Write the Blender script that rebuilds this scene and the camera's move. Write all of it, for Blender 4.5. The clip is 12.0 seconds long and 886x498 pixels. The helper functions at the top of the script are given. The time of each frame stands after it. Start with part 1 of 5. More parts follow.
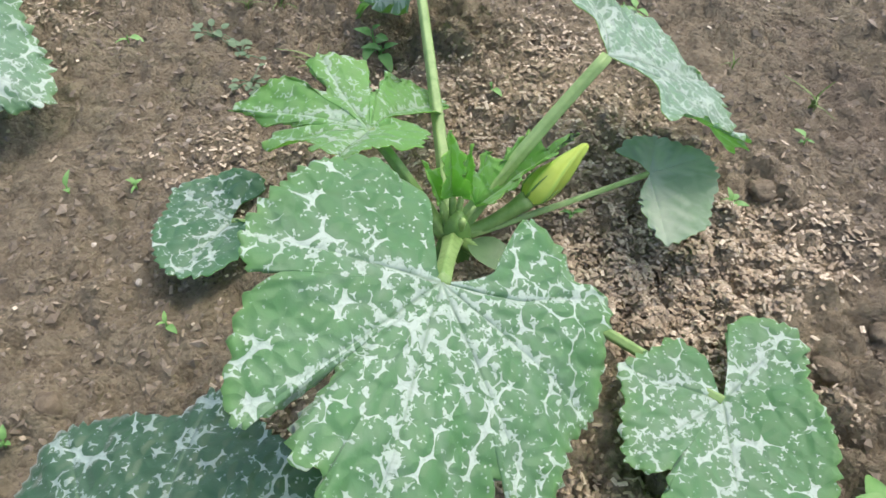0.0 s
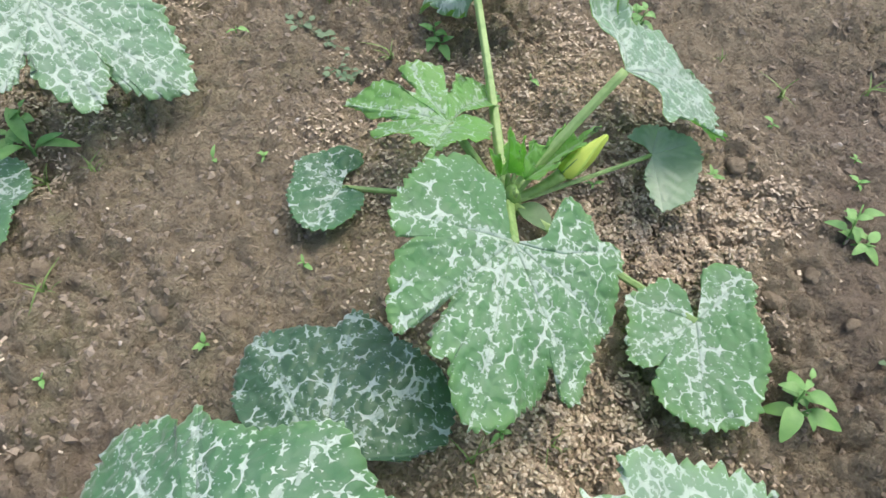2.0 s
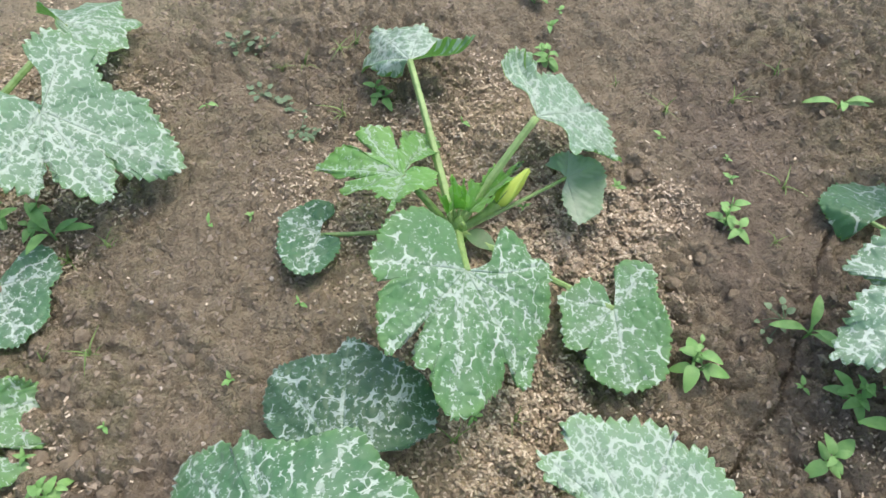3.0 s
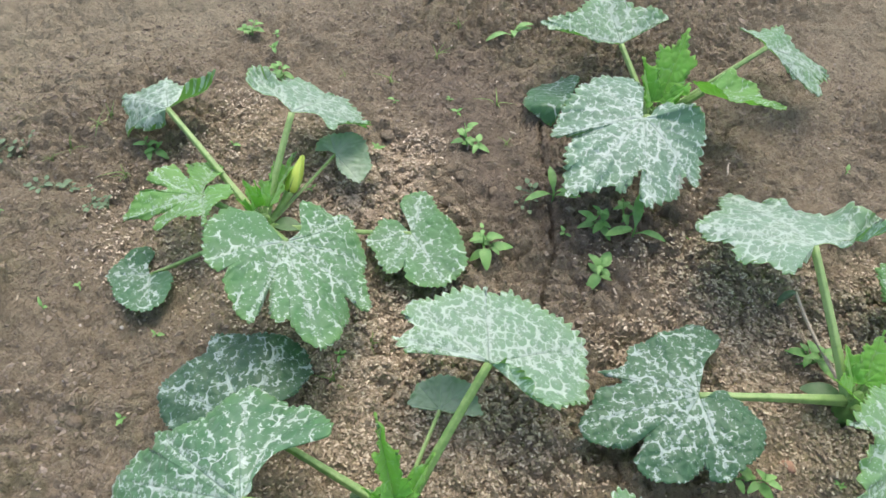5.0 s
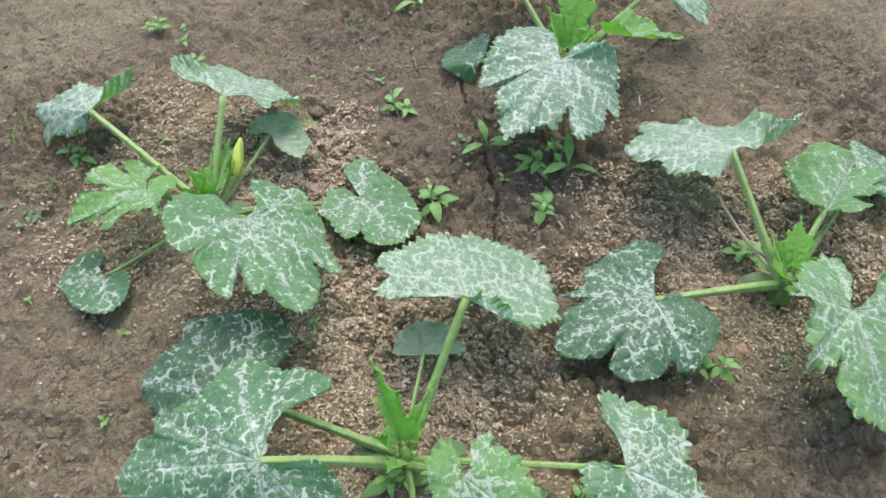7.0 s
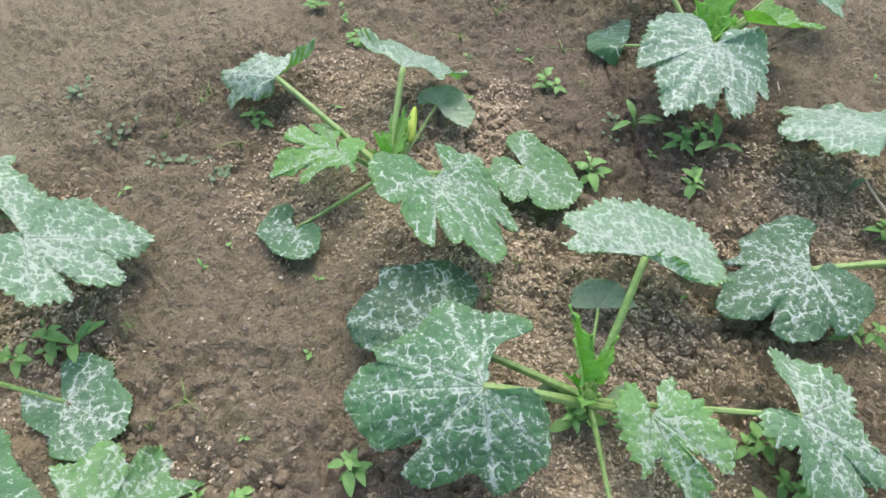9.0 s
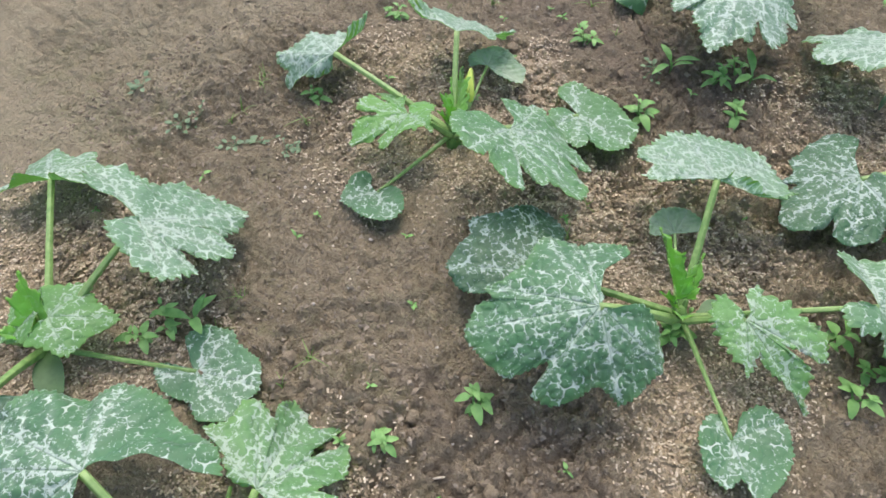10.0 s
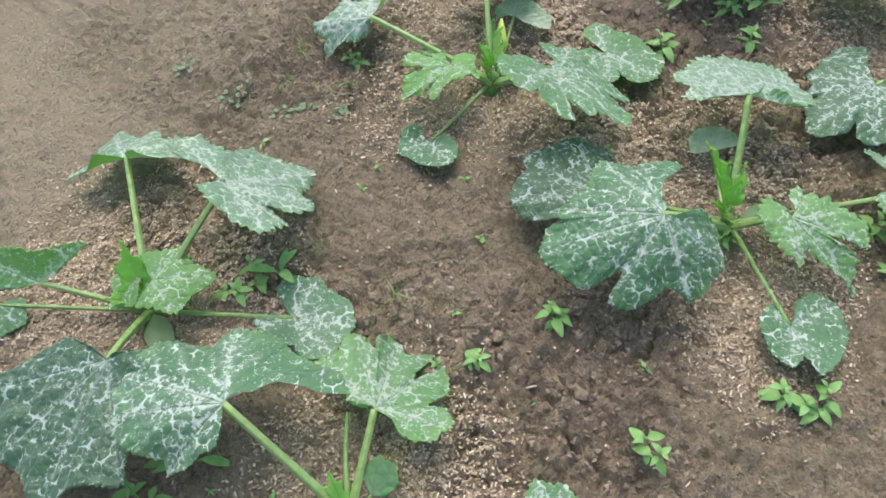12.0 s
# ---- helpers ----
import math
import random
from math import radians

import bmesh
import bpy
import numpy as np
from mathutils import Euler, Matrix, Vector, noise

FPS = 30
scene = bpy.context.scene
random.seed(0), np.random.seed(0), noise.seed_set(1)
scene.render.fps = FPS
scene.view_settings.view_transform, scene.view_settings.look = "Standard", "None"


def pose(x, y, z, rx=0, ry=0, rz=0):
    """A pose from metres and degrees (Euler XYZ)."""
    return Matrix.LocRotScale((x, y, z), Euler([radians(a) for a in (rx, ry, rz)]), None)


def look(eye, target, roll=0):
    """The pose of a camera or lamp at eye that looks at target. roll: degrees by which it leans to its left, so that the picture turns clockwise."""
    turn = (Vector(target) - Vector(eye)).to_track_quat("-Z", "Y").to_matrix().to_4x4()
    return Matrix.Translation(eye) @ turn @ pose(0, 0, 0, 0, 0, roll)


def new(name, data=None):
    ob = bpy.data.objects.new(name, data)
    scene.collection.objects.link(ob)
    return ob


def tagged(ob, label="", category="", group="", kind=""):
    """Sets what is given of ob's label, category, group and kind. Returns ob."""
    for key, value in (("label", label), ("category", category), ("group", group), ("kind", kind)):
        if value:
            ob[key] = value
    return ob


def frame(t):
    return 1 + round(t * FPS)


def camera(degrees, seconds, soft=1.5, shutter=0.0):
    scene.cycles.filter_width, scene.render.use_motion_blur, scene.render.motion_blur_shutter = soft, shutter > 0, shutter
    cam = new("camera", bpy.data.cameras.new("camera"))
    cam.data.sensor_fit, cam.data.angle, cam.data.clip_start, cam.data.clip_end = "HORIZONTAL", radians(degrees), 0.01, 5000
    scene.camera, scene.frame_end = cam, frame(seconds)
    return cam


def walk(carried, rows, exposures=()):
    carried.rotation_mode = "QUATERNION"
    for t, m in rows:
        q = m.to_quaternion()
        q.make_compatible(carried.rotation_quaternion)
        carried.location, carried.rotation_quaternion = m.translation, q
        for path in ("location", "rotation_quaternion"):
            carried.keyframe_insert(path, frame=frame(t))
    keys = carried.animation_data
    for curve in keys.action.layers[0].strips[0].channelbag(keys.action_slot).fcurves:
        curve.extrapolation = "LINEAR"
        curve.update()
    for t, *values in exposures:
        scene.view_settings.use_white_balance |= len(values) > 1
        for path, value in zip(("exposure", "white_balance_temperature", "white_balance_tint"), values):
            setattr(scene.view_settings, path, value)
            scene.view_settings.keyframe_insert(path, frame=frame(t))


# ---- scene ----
cam = camera(63.4, 12.0)
PATH = [
    (0, (0.055, 0.073, 0.49), (0.064, 1.401, -1.006), 3.1),
    (0.5, (0.054, 0.05, 0.477), (0.032, 1.361, -1.033), 0.6),
    (1, (0.036, 0.017, 0.481), (0.104, 1.316, -1.038), 1.7),
    (1.5, (-0.014, -0.024, 0.557), (0.039, 1.209, -1.016), 7.2),
    (2, (-0.022, -0.045, 0.684), (0.019, 1.115, -0.945), 5.1),
    (2.5, (-0.041, -0.06, 0.788), (0.06, 1.064, -0.863), 4.8),
    (2.7, (-0.047, -0.072, 0.833), (0.093, 1.038, -0.825), 4.2),
    (4.3, (-0.043, -0.334, 0.933), (0.259, 0.835, -0.661), 4.0),
    (4.5, (-0.065, -0.348, 0.939), (0.325, 0.803, -0.649), 2.4),
    (5, (-0.124, -0.321, 0.96), (0.579, 0.707, -0.605), 1.0),
    (5.5, (-0.175, -0.346, 0.958), (0.727, 0.558, -0.58), 2.3),
    (6, (-0.162, -0.35, 0.956), (0.79, 0.498, -0.586), 5.8),
    (6.5, (-0.134, -0.355, 0.936), (0.765, 0.534, -0.613), 4.5),
    (7, (-0.242, -0.33, 0.948), (0.667, 0.522, -0.617), 1.9),
    (7.5, (-0.409, -0.282, 0.95), (0.532, 0.544, -0.61), 0.1),
    (7.7, (-0.454, -0.271, 0.953), (0.498, 0.536, -0.611), 1.1),
    (9.3, (-0.499, -0.225, 0.988), (0.334, 0.691, -0.583), 1.2),
    (9.5, (-0.554, -0.206, 0.995), (0.294, 0.677, -0.586), -0.0),
    (10, (-0.68, -0.18, 0.997), (0.198, 0.653, -0.595), -2.0),
    (10.5, (-0.753, -0.186, 1.016), (0.167, 0.573, -0.59), 0.6),
    (11, (-0.771, -0.216, 1.014), (0.126, 0.567, -0.593), 3.1),
    (11.5, (-0.778, -0.22, 1.012), (0.032, 0.639, -0.603), -0.2),
    (12, (-0.858, -0.145, 1.029), (0.018, 0.628, -0.594), -6.2),
]
walk(cam, [(t, look(eye, target, roll)) for t, eye, target, roll in PATH])

# ---- world and light: bright overcast ----
SUN_UP, SUN_TURN = 66.0, 50.0
world = bpy.data.worlds.new("sky")
world.use_nodes = True
scene.world = world
sky = world.node_tree.nodes.new("ShaderNodeTexSky")
sky.sky_type, sky.sun_disc = "NISHITA", False
sky.sun_elevation, sky.sun_rotation = radians(SUN_UP), radians(SUN_TURN)
sky.air_density, sky.dust_density, sky.ozone_density = 0.7, 4.0, 0.6
back = world.node_tree.nodes["Background"]
back.inputs["Strength"].default_value = 0.15
world.node_tree.links.new(sky.outputs["Color"], back.inputs["Color"])
lamp = bpy.data.lights.new("sun", "SUN")
lamp.energy, lamp.angle, lamp.color = 0.22, radians(60), (1.0, 0.97, 0.93)
sun = new("sun", lamp)
sx, sy = math.sin(radians(SUN_TURN)), math.cos(radians(SUN_TURN))
ce, se = math.cos(radians(SUN_UP)), math.sin(radians(SUN_UP))
sun.matrix_world = look((5 * sx * ce, 5 * sy * ce, 5 * se), (0, 0, 0))
scene.view_settings.exposure = 1.26

# ---- materials ----


class Nodes:
    """Short hand for building a node material."""

    def __init__(self, name):
        self.mat = bpy.data.materials.new(name)
        self.mat.use_nodes = True
        self.tree = self.mat.node_tree
        self.bsdf = self.tree.nodes["Principled BSDF"]
        self.out = self.tree.nodes["Material Output"]

    def node(self, kind, **values):
        n = self.tree.nodes.new("ShaderNode" + kind)
        for key, value in values.items():
            if key == "operation":
                n.operation = value
            elif key == "attribute_name":
                n.attribute_name = value
            elif key == "feature":
                n.feature = value
            elif key == "voronoi_dimensions":
                n.voronoi_dimensions = value
            else:
                n.inputs[key.replace("_", " ")].default_value = value
        return n

    def link(self, a, b):
        self.tree.links.new(a, b)

    def math(self, op, a, b=None, c=None):
        n = self.tree.nodes.new("ShaderNodeMath")
        n.operation = op
        for i, v in enumerate((a, b, c)):
            if v is None:
                continue
            if isinstance(v, (int, float)):
                n.inputs[i].default_value = v
            else:
                self.link(v, n.inputs[i])
        return n.outputs[0]

    def ramp(self, v, lo, hi, a=0.0, b=1.0):
        n = self.tree.nodes.new("ShaderNodeMapRange")
        n.interpolation_type = "SMOOTHSTEP"
        self.link(v, n.inputs[0])
        for i, x in enumerate((lo, hi, a, b)):
            n.inputs[i + 1].default_value = x
        return n.outputs[0]

    def mix(self, f, a, b):
        n = self.tree.nodes.new("ShaderNodeMix")
        n.data_type = "RGBA"
        for s, v in ((n.inputs[0], f), (n.inputs[6], a), (n.inputs[7], b)):
            if isinstance(v, (int, float)):
                s.default_value = v
            elif isinstance(v, tuple):
                s.default_value = (*v, 1)
            else:
                self.link(v, s)
        return n.outputs[2]

    def noise(self, vec, scale, detail=4.0, rough=0.55):
        n = self.node("TexNoise", Scale=scale, Detail=detail, Roughness=rough)
        if vec is not None:
            self.link(vec, n.inputs["Vector"])
        return n.outputs[0]

    def voronoi(self, vec, scale, feature="F1", rand=1.0, dims="2D"):
        n = self.node("TexVoronoi", voronoi_dimensions=dims, feature=feature, Scale=scale, Randomness=rand)
        self.link(vec, n.inputs["Vector"])
        return n

    def bump(self, height, strength, distance, normal=None):
        n = self.node("Bump", Strength=strength, Distance=distance)
        self.link(height, n.inputs["Height"])
        if normal is not None:
            self.link(normal, n.inputs["Normal"])
        return n.outputs[0]

    def node_x(self, vec):
        n = self.tree.nodes.new("ShaderNodeSeparateXYZ")
        self.link(vec, n.inputs[0])
        return n.outputs[0]

    def where(self, what="Object"):
        return self.tree.nodes.new("ShaderNodeTexCoord").outputs[what]


def leaf_material(name, under):
    """The blade of a courgette leaf: green, silver flecks between the veins, pale veins, translucent."""
    m = Nodes(name)
    uv = m.where("UV")
    data = m.node("Attribute", attribute_name="leafdata")
    parts = m.node("SeparateColor")
    m.link(data.outputs["Color"], parts.inputs[0])
    vein, silver, young = parts.outputs
    wob = m.node("TexNoise", Scale=150.0, Detail=3.0)
    m.link(uv, wob.inputs["Vector"])
    sub = m.node("VectorMath", operation="MULTIPLY_ADD")
    m.link(wob.outputs["Color"], sub.inputs[0])
    sub.inputs[1].default_value = (0.0022, 0.0022, 0.0)
    m.link(uv, sub.inputs[2])
    warped = sub.outputs[0]
    near = data.outputs["Alpha"]
    rich = m.ramp(silver, 0.6, 1.0)
    patch = m.math("ADD", m.math("MULTIPLY", m.noise(uv, 14.0, 2.0), 0.5), m.math("MULTIPLY", m.noise(uv, 60.0, 2.0), 0.5))
    level = m.math("SUBTRACT", 0.79, m.math("MULTIPLY", patch, 0.24))
    level = m.math("SUBTRACT", level, m.math("MULTIPLY", near, m.math("MULTIPLY_ADD", silver, 0.09, 0.08)))
    level = m.math("SUBTRACT", level, m.math("MULTIPLY", rich, 0.12))

    level = m.math("ADD", level, m.math("MULTIPLY", m.math("MAXIMUM", young, 0.0), 0.07))

    def stars(scale, extra, arms):
        """Pointed flecks where the small veins meet."""
        cell, edge = m.voronoi(warped, scale, rand=0.82), m.voronoi(warped, scale, "DISTANCE_TO_EDGE", rand=0.82)
        field = m.math("SUBTRACT", cell.outputs["Distance"], m.math("MULTIPLY", edge.outputs["Distance"], arms))
        return m.ramp(m.math("SUBTRACT", field, m.math("ADD", level, extra)), -0.015, 0.03), edge

    def flecks(scale, least_size, more):
        """Separate three-cornered flecks with hollow sides, each with its own turn and size."""
        cell = m.voronoi(warped, scale, rand=0.95)
        away = m.node("VectorMath", operation="SUBTRACT")
        m.link(warped, away.inputs[0])
        m.link(cell.outputs["Position"], away.inputs[1])
        axes = m.node("SeparateXYZ")
        m.link(away.outputs[0], axes.inputs[0])
        own = m.node("SeparateColor")
        m.link(cell.outputs["Color"], own.inputs[0])
        turn = m.math("MULTIPLY_ADD", own.outputs[0], 6.283, m.math("ARCTAN2", axes.outputs[1], axes.outputs[0]))
        corner = m.math("ABSOLUTE", m.math("MULTIPLY_ADD", m.math("FRACT", m.math("MULTIPLY", turn, 0.4775)), 2.0, -1.0))
        size = m.math("MULTIPLY", m.math("MULTIPLY_ADD", own.outputs[1], more, least_size), plenty)
        reach_to = m.math("MULTIPLY", size, m.math("MULTIPLY_ADD", m.math("POWER", corner, 3.0), 0.85, 0.40))
        return m.ramp(m.math("SUBTRACT", reach_to, cell.outputs["Distance"]), -0.005, 0.03)

    plenty = m.math("ADD", m.math("MULTIPLY", silver, 0.35), m.math("MULTIPLY_ADD", near, 0.50, 0.22))
    plenty = m.math("ADD", plenty, m.math("MULTIPLY", m.math("SUBTRACT", patch, 0.5), 0.8))
    large, edge = stars(66.0, 0.03, 0.62)
    small, _ = stars(100.0, 0.05, 0.7)
    white = m.math("MAXIMUM", large, m.math("MULTIPLY", small, 0.85))
    white = m.math("MAXIMUM", white, m.math("MAXIMUM", flecks(82.0, -0.06, 0.50), m.math("MULTIPLY", flecks(130.0, -0.15, 0.50), 0.85)))
    ragged = m.math("MULTIPLY_ADD", m.math("SUBTRACT", m.noise(warped, 110.0, 3.0, 0.6), 0.5), 2.6, near)
    feather = m.math("MULTIPLY", m.ramp(ragged, 0.84, 0.92), m.ramp(silver, 0.2, 0.55))
    white = m.math("MAXIMUM", white, m.math("MULTIPLY", feather, 0.9))
    dots = m.voronoi(uv, 150.0)
    dot = m.math("MULTIPLY", m.ramp(dots.outputs["Distance"], 0.08, 0.15, 1.0, 0.0), m.ramp(m.math("ADD", m.noise(uv, 60.0, 1.0), m.math("MULTIPLY", silver, 0.12)), 0.58, 0.68))
    white = m.math("MAXIMUM", white, m.math("MULTIPLY", dot, m.ramp(silver, 0.1, 0.4, 0.0, 0.85)))
    white = m.math("MULTIPLY", white, m.ramp(vein, 0.35, 0.9, 1.0, 0.45))
    white = m.math("MULTIPLY", white, m.ramp(m.noise(uv, 330.0, 3.0), 0.30, 0.52, 0.72, 1.0))
    tone = m.noise(uv, 9.0, 3.0)
    if under:
        green = m.mix(young, (0.24, 0.50, 0.075), (0.34, 0.62, 0.07))
        green = m.mix(m.math("MULTIPLY", vein, 0.6), green, (0.35, 0.5, 0.2))
        colour = m.mix(m.math("MULTIPLY", tone, 0.35), green, (0.10, 0.22, 0.06))
    else:
        dark = m.mix(m.ramp(tone, 0.3, 0.75), (0.052, 0.180, 0.072), (0.082, 0.250, 0.100))
        # young below zero: darker green, also shade painted into the lower leaves of B and E
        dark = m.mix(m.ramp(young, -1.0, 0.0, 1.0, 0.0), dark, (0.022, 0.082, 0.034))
        bright = m.mix(m.ramp(tone, 0.3, 0.75), (0.27, 0.64, 0.13), (0.39, 0.78, 0.19))
        green = m.mix(young, dark, bright)
        green = m.mix(m.math("MULTIPLY", vein, 0.45), green, m.mix(young, (0.20, 0.33, 0.17), (0.42, 0.68, 0.24)))
        # greyer green of silvery leaves, with the sky's sheen painted into the colour
        sheen_wash = m.math("MULTIPLY", m.math("MULTIPLY_ADD", silver, 0.46, m.math("MULTIPLY", rich, 0.38)), m.ramp(young, -0.6, 0.05, 0.3, 1.0))
        green = m.mix(m.math("MULTIPLY", sheen_wash, m.math("SUBTRACT", 1.0, m.math("MULTIPLY", young, 0.9))), green, m.mix(rich, (0.200, 0.345, 0.235), (0.36, 0.51, 0.43)))
        dusty = m.math("MULTIPLY", m.math("MULTIPLY", m.math("MULTIPLY", near, m.ramp(young, -0.7, 0.0, 0.25, 1.0)), m.ramp(silver, 0.2, 0.9, 0.24, 0.75)), m.ramp(m.noise(uv, 45.0), 0.35, 0.65, 0.4, 1.0))
        green = m.mix(m.math("MULTIPLY", dusty, m.ramp(young, 0.1, 0.9, 1.0, 0.35)), green, (0.37, 0.49, 0.39))
        rim = m.node("Attribute", attribute_name="rim").outputs["Fac"]
        green = m.mix(m.math("MULTIPLY", rim, m.math("MULTIPLY_ADD", young, 0.5, 0.3)), green, (0.27, 0.52, 0.12))
        green = m.mix(m.ramp(silver, -1.0, 0.0, 0.85, 0.0), green, m.mix(m.ramp(near, 0.1, 0.8), (0.33, 0.45, 0.31), (0.58, 0.67, 0.52)))
        # young below zero dims the flecks as well, part of that painted shade
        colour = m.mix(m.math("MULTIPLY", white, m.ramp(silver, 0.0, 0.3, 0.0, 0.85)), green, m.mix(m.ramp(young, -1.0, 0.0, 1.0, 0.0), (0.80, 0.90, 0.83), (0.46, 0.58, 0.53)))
    m.link(colour, m.bsdf.inputs["Base Color"])
    m.bsdf.inputs["Roughness"].default_value = 0.55 if under else 0.46
    m.bsdf.inputs["Specular IOR Level"].default_value = 0.35 if under else 0.5
    m.bsdf.inputs["Sheen Weight"].default_value = 0.5
    m.bsdf.inputs["Sheen Roughness"].default_value = 0.4
    quilt = m.math("ADD", m.ramp(edge.outputs["Distance"], 0.0, 0.35), m.math("MULTIPLY", vein, -0.5))
    grain = m.noise(uv, 900.0, 2.0)
    nrm = m.bump(m.math("ADD", quilt, m.math("MULTIPLY", grain, 0.15)), 0.75, 0.0016)
    m.link(nrm, m.bsdf.inputs["Normal"])
    glow = m.node("BsdfTranslucent")
    m.link(m.mix(0.6, colour, m.mix(young, (0.40, 0.67, 0.29), (0.52, 0.82, 0.26))), glow.inputs["Color"])
    both = m.node("MixShader")
    m.link(m.math("MULTIPLY_ADD", young, 0.2, 0.52 if under else 0.44), both.inputs[0])
    m.link(m.bsdf.outputs[0], both.inputs[1])
    m.link(glow.outputs[0], both.inputs[2])
    m.link(both.outputs[0], m.out.inputs[0])
    return m.mat


def plain_green(name, a, b, rough=0.5, scale=60.0, clear=0.15):
    m = Nodes(name)
    pos = m.where()
    rnd = m.node("ObjectInfo").outputs["Random"]
    c = m.mix(m.ramp(m.math("ADD", m.noise(pos, scale), m.math("MULTIPLY", rnd, 0.3)), 0.35, 0.9), a, b)
    m.link(c, m.bsdf.inputs["Base Color"])
    m.bsdf.inputs["Roughness"].default_value = rough
    m.link(m.bump(m.noise(pos, scale * 8), 0.3, 0.0006), m.bsdf.inputs["Normal"])
    glow = m.node("BsdfTranslucent")
    m.link(c, glow.inputs["Color"])
    both = m.node("MixShader")
    both.inputs[0].default_value = clear
    m.link(m.bsdf.outputs[0], both.inputs[1])
    m.link(glow.outputs[0], both.inputs[2])
    m.link(both.outputs[0], m.out.inputs[0])
    return m.mat


def petal_material():
    """Yellow petals with greenish ribs."""
    m = Nodes("bud_yellow")
    pos = m.where("UV")
    rib = m.ramp(m.math("ABSOLUTE", m.math("SINE", m.math("MULTIPLY", m.node_x(pos), 15.7))), 0.0, 0.5, 1.0, 0.0)
    c = m.mix(m.noise(m.where(), 60.0), (0.34, 0.49, 0.07), (0.50, 0.60, 0.10))
    c = m.mix(m.math("MULTIPLY", rib, 0.7), c, (0.24, 0.46, 0.08))
    m.link(c, m.bsdf.inputs["Base Color"])
    m.bsdf.inputs["Roughness"].default_value = 0.5
    m.link(m.bump(m.math("ADD", m.math("MULTIPLY", rib, -0.6), m.noise(m.where(), 400.0)), 0.4, 0.0008), m.bsdf.inputs["Normal"])
    return m.mat


def soil_material(name, clod=False):
    """Dry brown loam; the ground carries masks for shavings, pale path and damp hollows."""
    m = Nodes(name)
    pos = m.where()
    big, mid, fine = m.noise(pos, 3.0, 5.0), m.noise(pos, 22.0, 6.0, 0.65), m.noise(pos, 160.0, 5.0, 0.7)
    c = m.mix(m.ramp(big, 0.3, 0.7), (0.217, 0.178, 0.118), (0.284, 0.239, 0.162))
    c = m.mix(m.ramp(mid, 0.35, 0.72, 0.0, 0.75), c, (0.342, 0.294, 0.202))
    c = m.mix(m.ramp(fine, 0.30, 0.48, 0.42, 0.0), c, (0.120, 0.093, 0.063))
    specks = m.voronoi(pos, 190.0, dims="3D")
    pale = m.math("MULTIPLY", m.ramp(specks.outputs["Distance"], 0.10, 0.22, 1.0, 0.0), m.ramp(m.noise(pos, 70.0), 0.58, 0.68))
    c = m.mix(m.math("MULTIPLY", pale, 0.6), c, (0.391, 0.328, 0.216))
    flakes = m.voronoi(pos, 75.0, dims="3D")
    bits = m.voronoi(pos, 190.0, dims="3D")
    shade = m.node("SeparateColor")
    m.link(flakes.outputs["Color"], shade.inputs[0])
    c = m.mix(m.ramp(shade.outputs[0], 0.1, 1.0, 0.0, 0.45), c, (0.346, 0.294, 0.200))
    shade = m.node("SeparateColor")
    m.link(bits.outputs["Color"], shade.inputs[0])
    c = m.mix(m.ramp(shade.outputs[1], 0.5, 1.0, 0.0, 0.4), c, (0.131, 0.103, 0.067))
    if not clod:
        data = m.node("Attribute", attribute_name="groundmask")
        parts = m.node("SeparateColor")
        m.link(data.outputs["Color"], parts.inputs[0])
        chips, sandy, moss = parts.outputs
        damp = data.outputs["Alpha"]
        c = m.mix(m.math("MULTIPLY", chips, m.ramp(fine, 0.30, 0.6, 0.6, 0.95)), c, (0.46, 0.375, 0.245))
        c = m.mix(m.math("MULTIPLY", sandy, m.ramp(mid, 0.3, 0.7, 0.4, 0.85)), c, (0.387, 0.341, 0.232))
        c = m.mix(m.math("MULTIPLY", moss, m.ramp(mid, 0.45, 0.65, 0.0, 0.35)), c, (0.13, 0.15, 0.056))
        c = m.mix(m.math("MULTIPLY", damp, m.ramp(mid, 0.25, 0.65, 0.78, 0.45)), c, (0.172, 0.134, 0.110))
    if clod:
        c = m.mix(0.35, c, (0.190, 0.150, 0.108))
    m.link(c, m.bsdf.inputs["Base Color"])
    m.bsdf.inputs["Roughness"].default_value = 0.93
    m.bsdf.inputs["Specular IOR Level"].default_value = 0.2
    if clod:
        n = m.bump(m.noise(pos, 120.0, 6.0, 0.75), 0.9, 0.006)
    else:
        crust = m.math("ADD", m.ramp(m.voronoi(pos, 75.0, "DISTANCE_TO_EDGE", dims="3D").outputs["Distance"], 0.0, 0.18), m.math("MULTIPLY", shade.outputs[0], 0.5))
        keep = m.math("MULTIPLY", crust, m.ramp(mid, 0.35, 0.6, 0.25, 1.0))
        n = m.bump(m.noise(pos, 60.0, 6.0, 0.75), 0.9, 0.010)
        n = m.bump(keep, 0.9, 0.0042, n)
        bent = m.node("VectorMath", operation="MULTIPLY_ADD")
        jig = m.node("TexNoise", Scale=40.0, Detail=3.0)
        m.link(pos, jig.inputs["Vector"])
        m.link(jig.outputs["Color"], bent.inputs[0])
        bent.inputs[1].default_value = (0.02, 0.02, 0.02)
        m.link(pos, bent.inputs[2])
        split = m.ramp(m.voronoi(bent.outputs[0], 22.0, "DISTANCE_TO_EDGE").outputs["Distance"], 0.0, 0.035)
        gate = m.ramp(m.noise(pos, 6.0), 0.45, 0.6)
        n = m.bump(m.math("SUBTRACT", 1.0, m.math("MULTIPLY", m.math("SUBTRACT", 1.0, split), gate)), 0.9, 0.004, n)
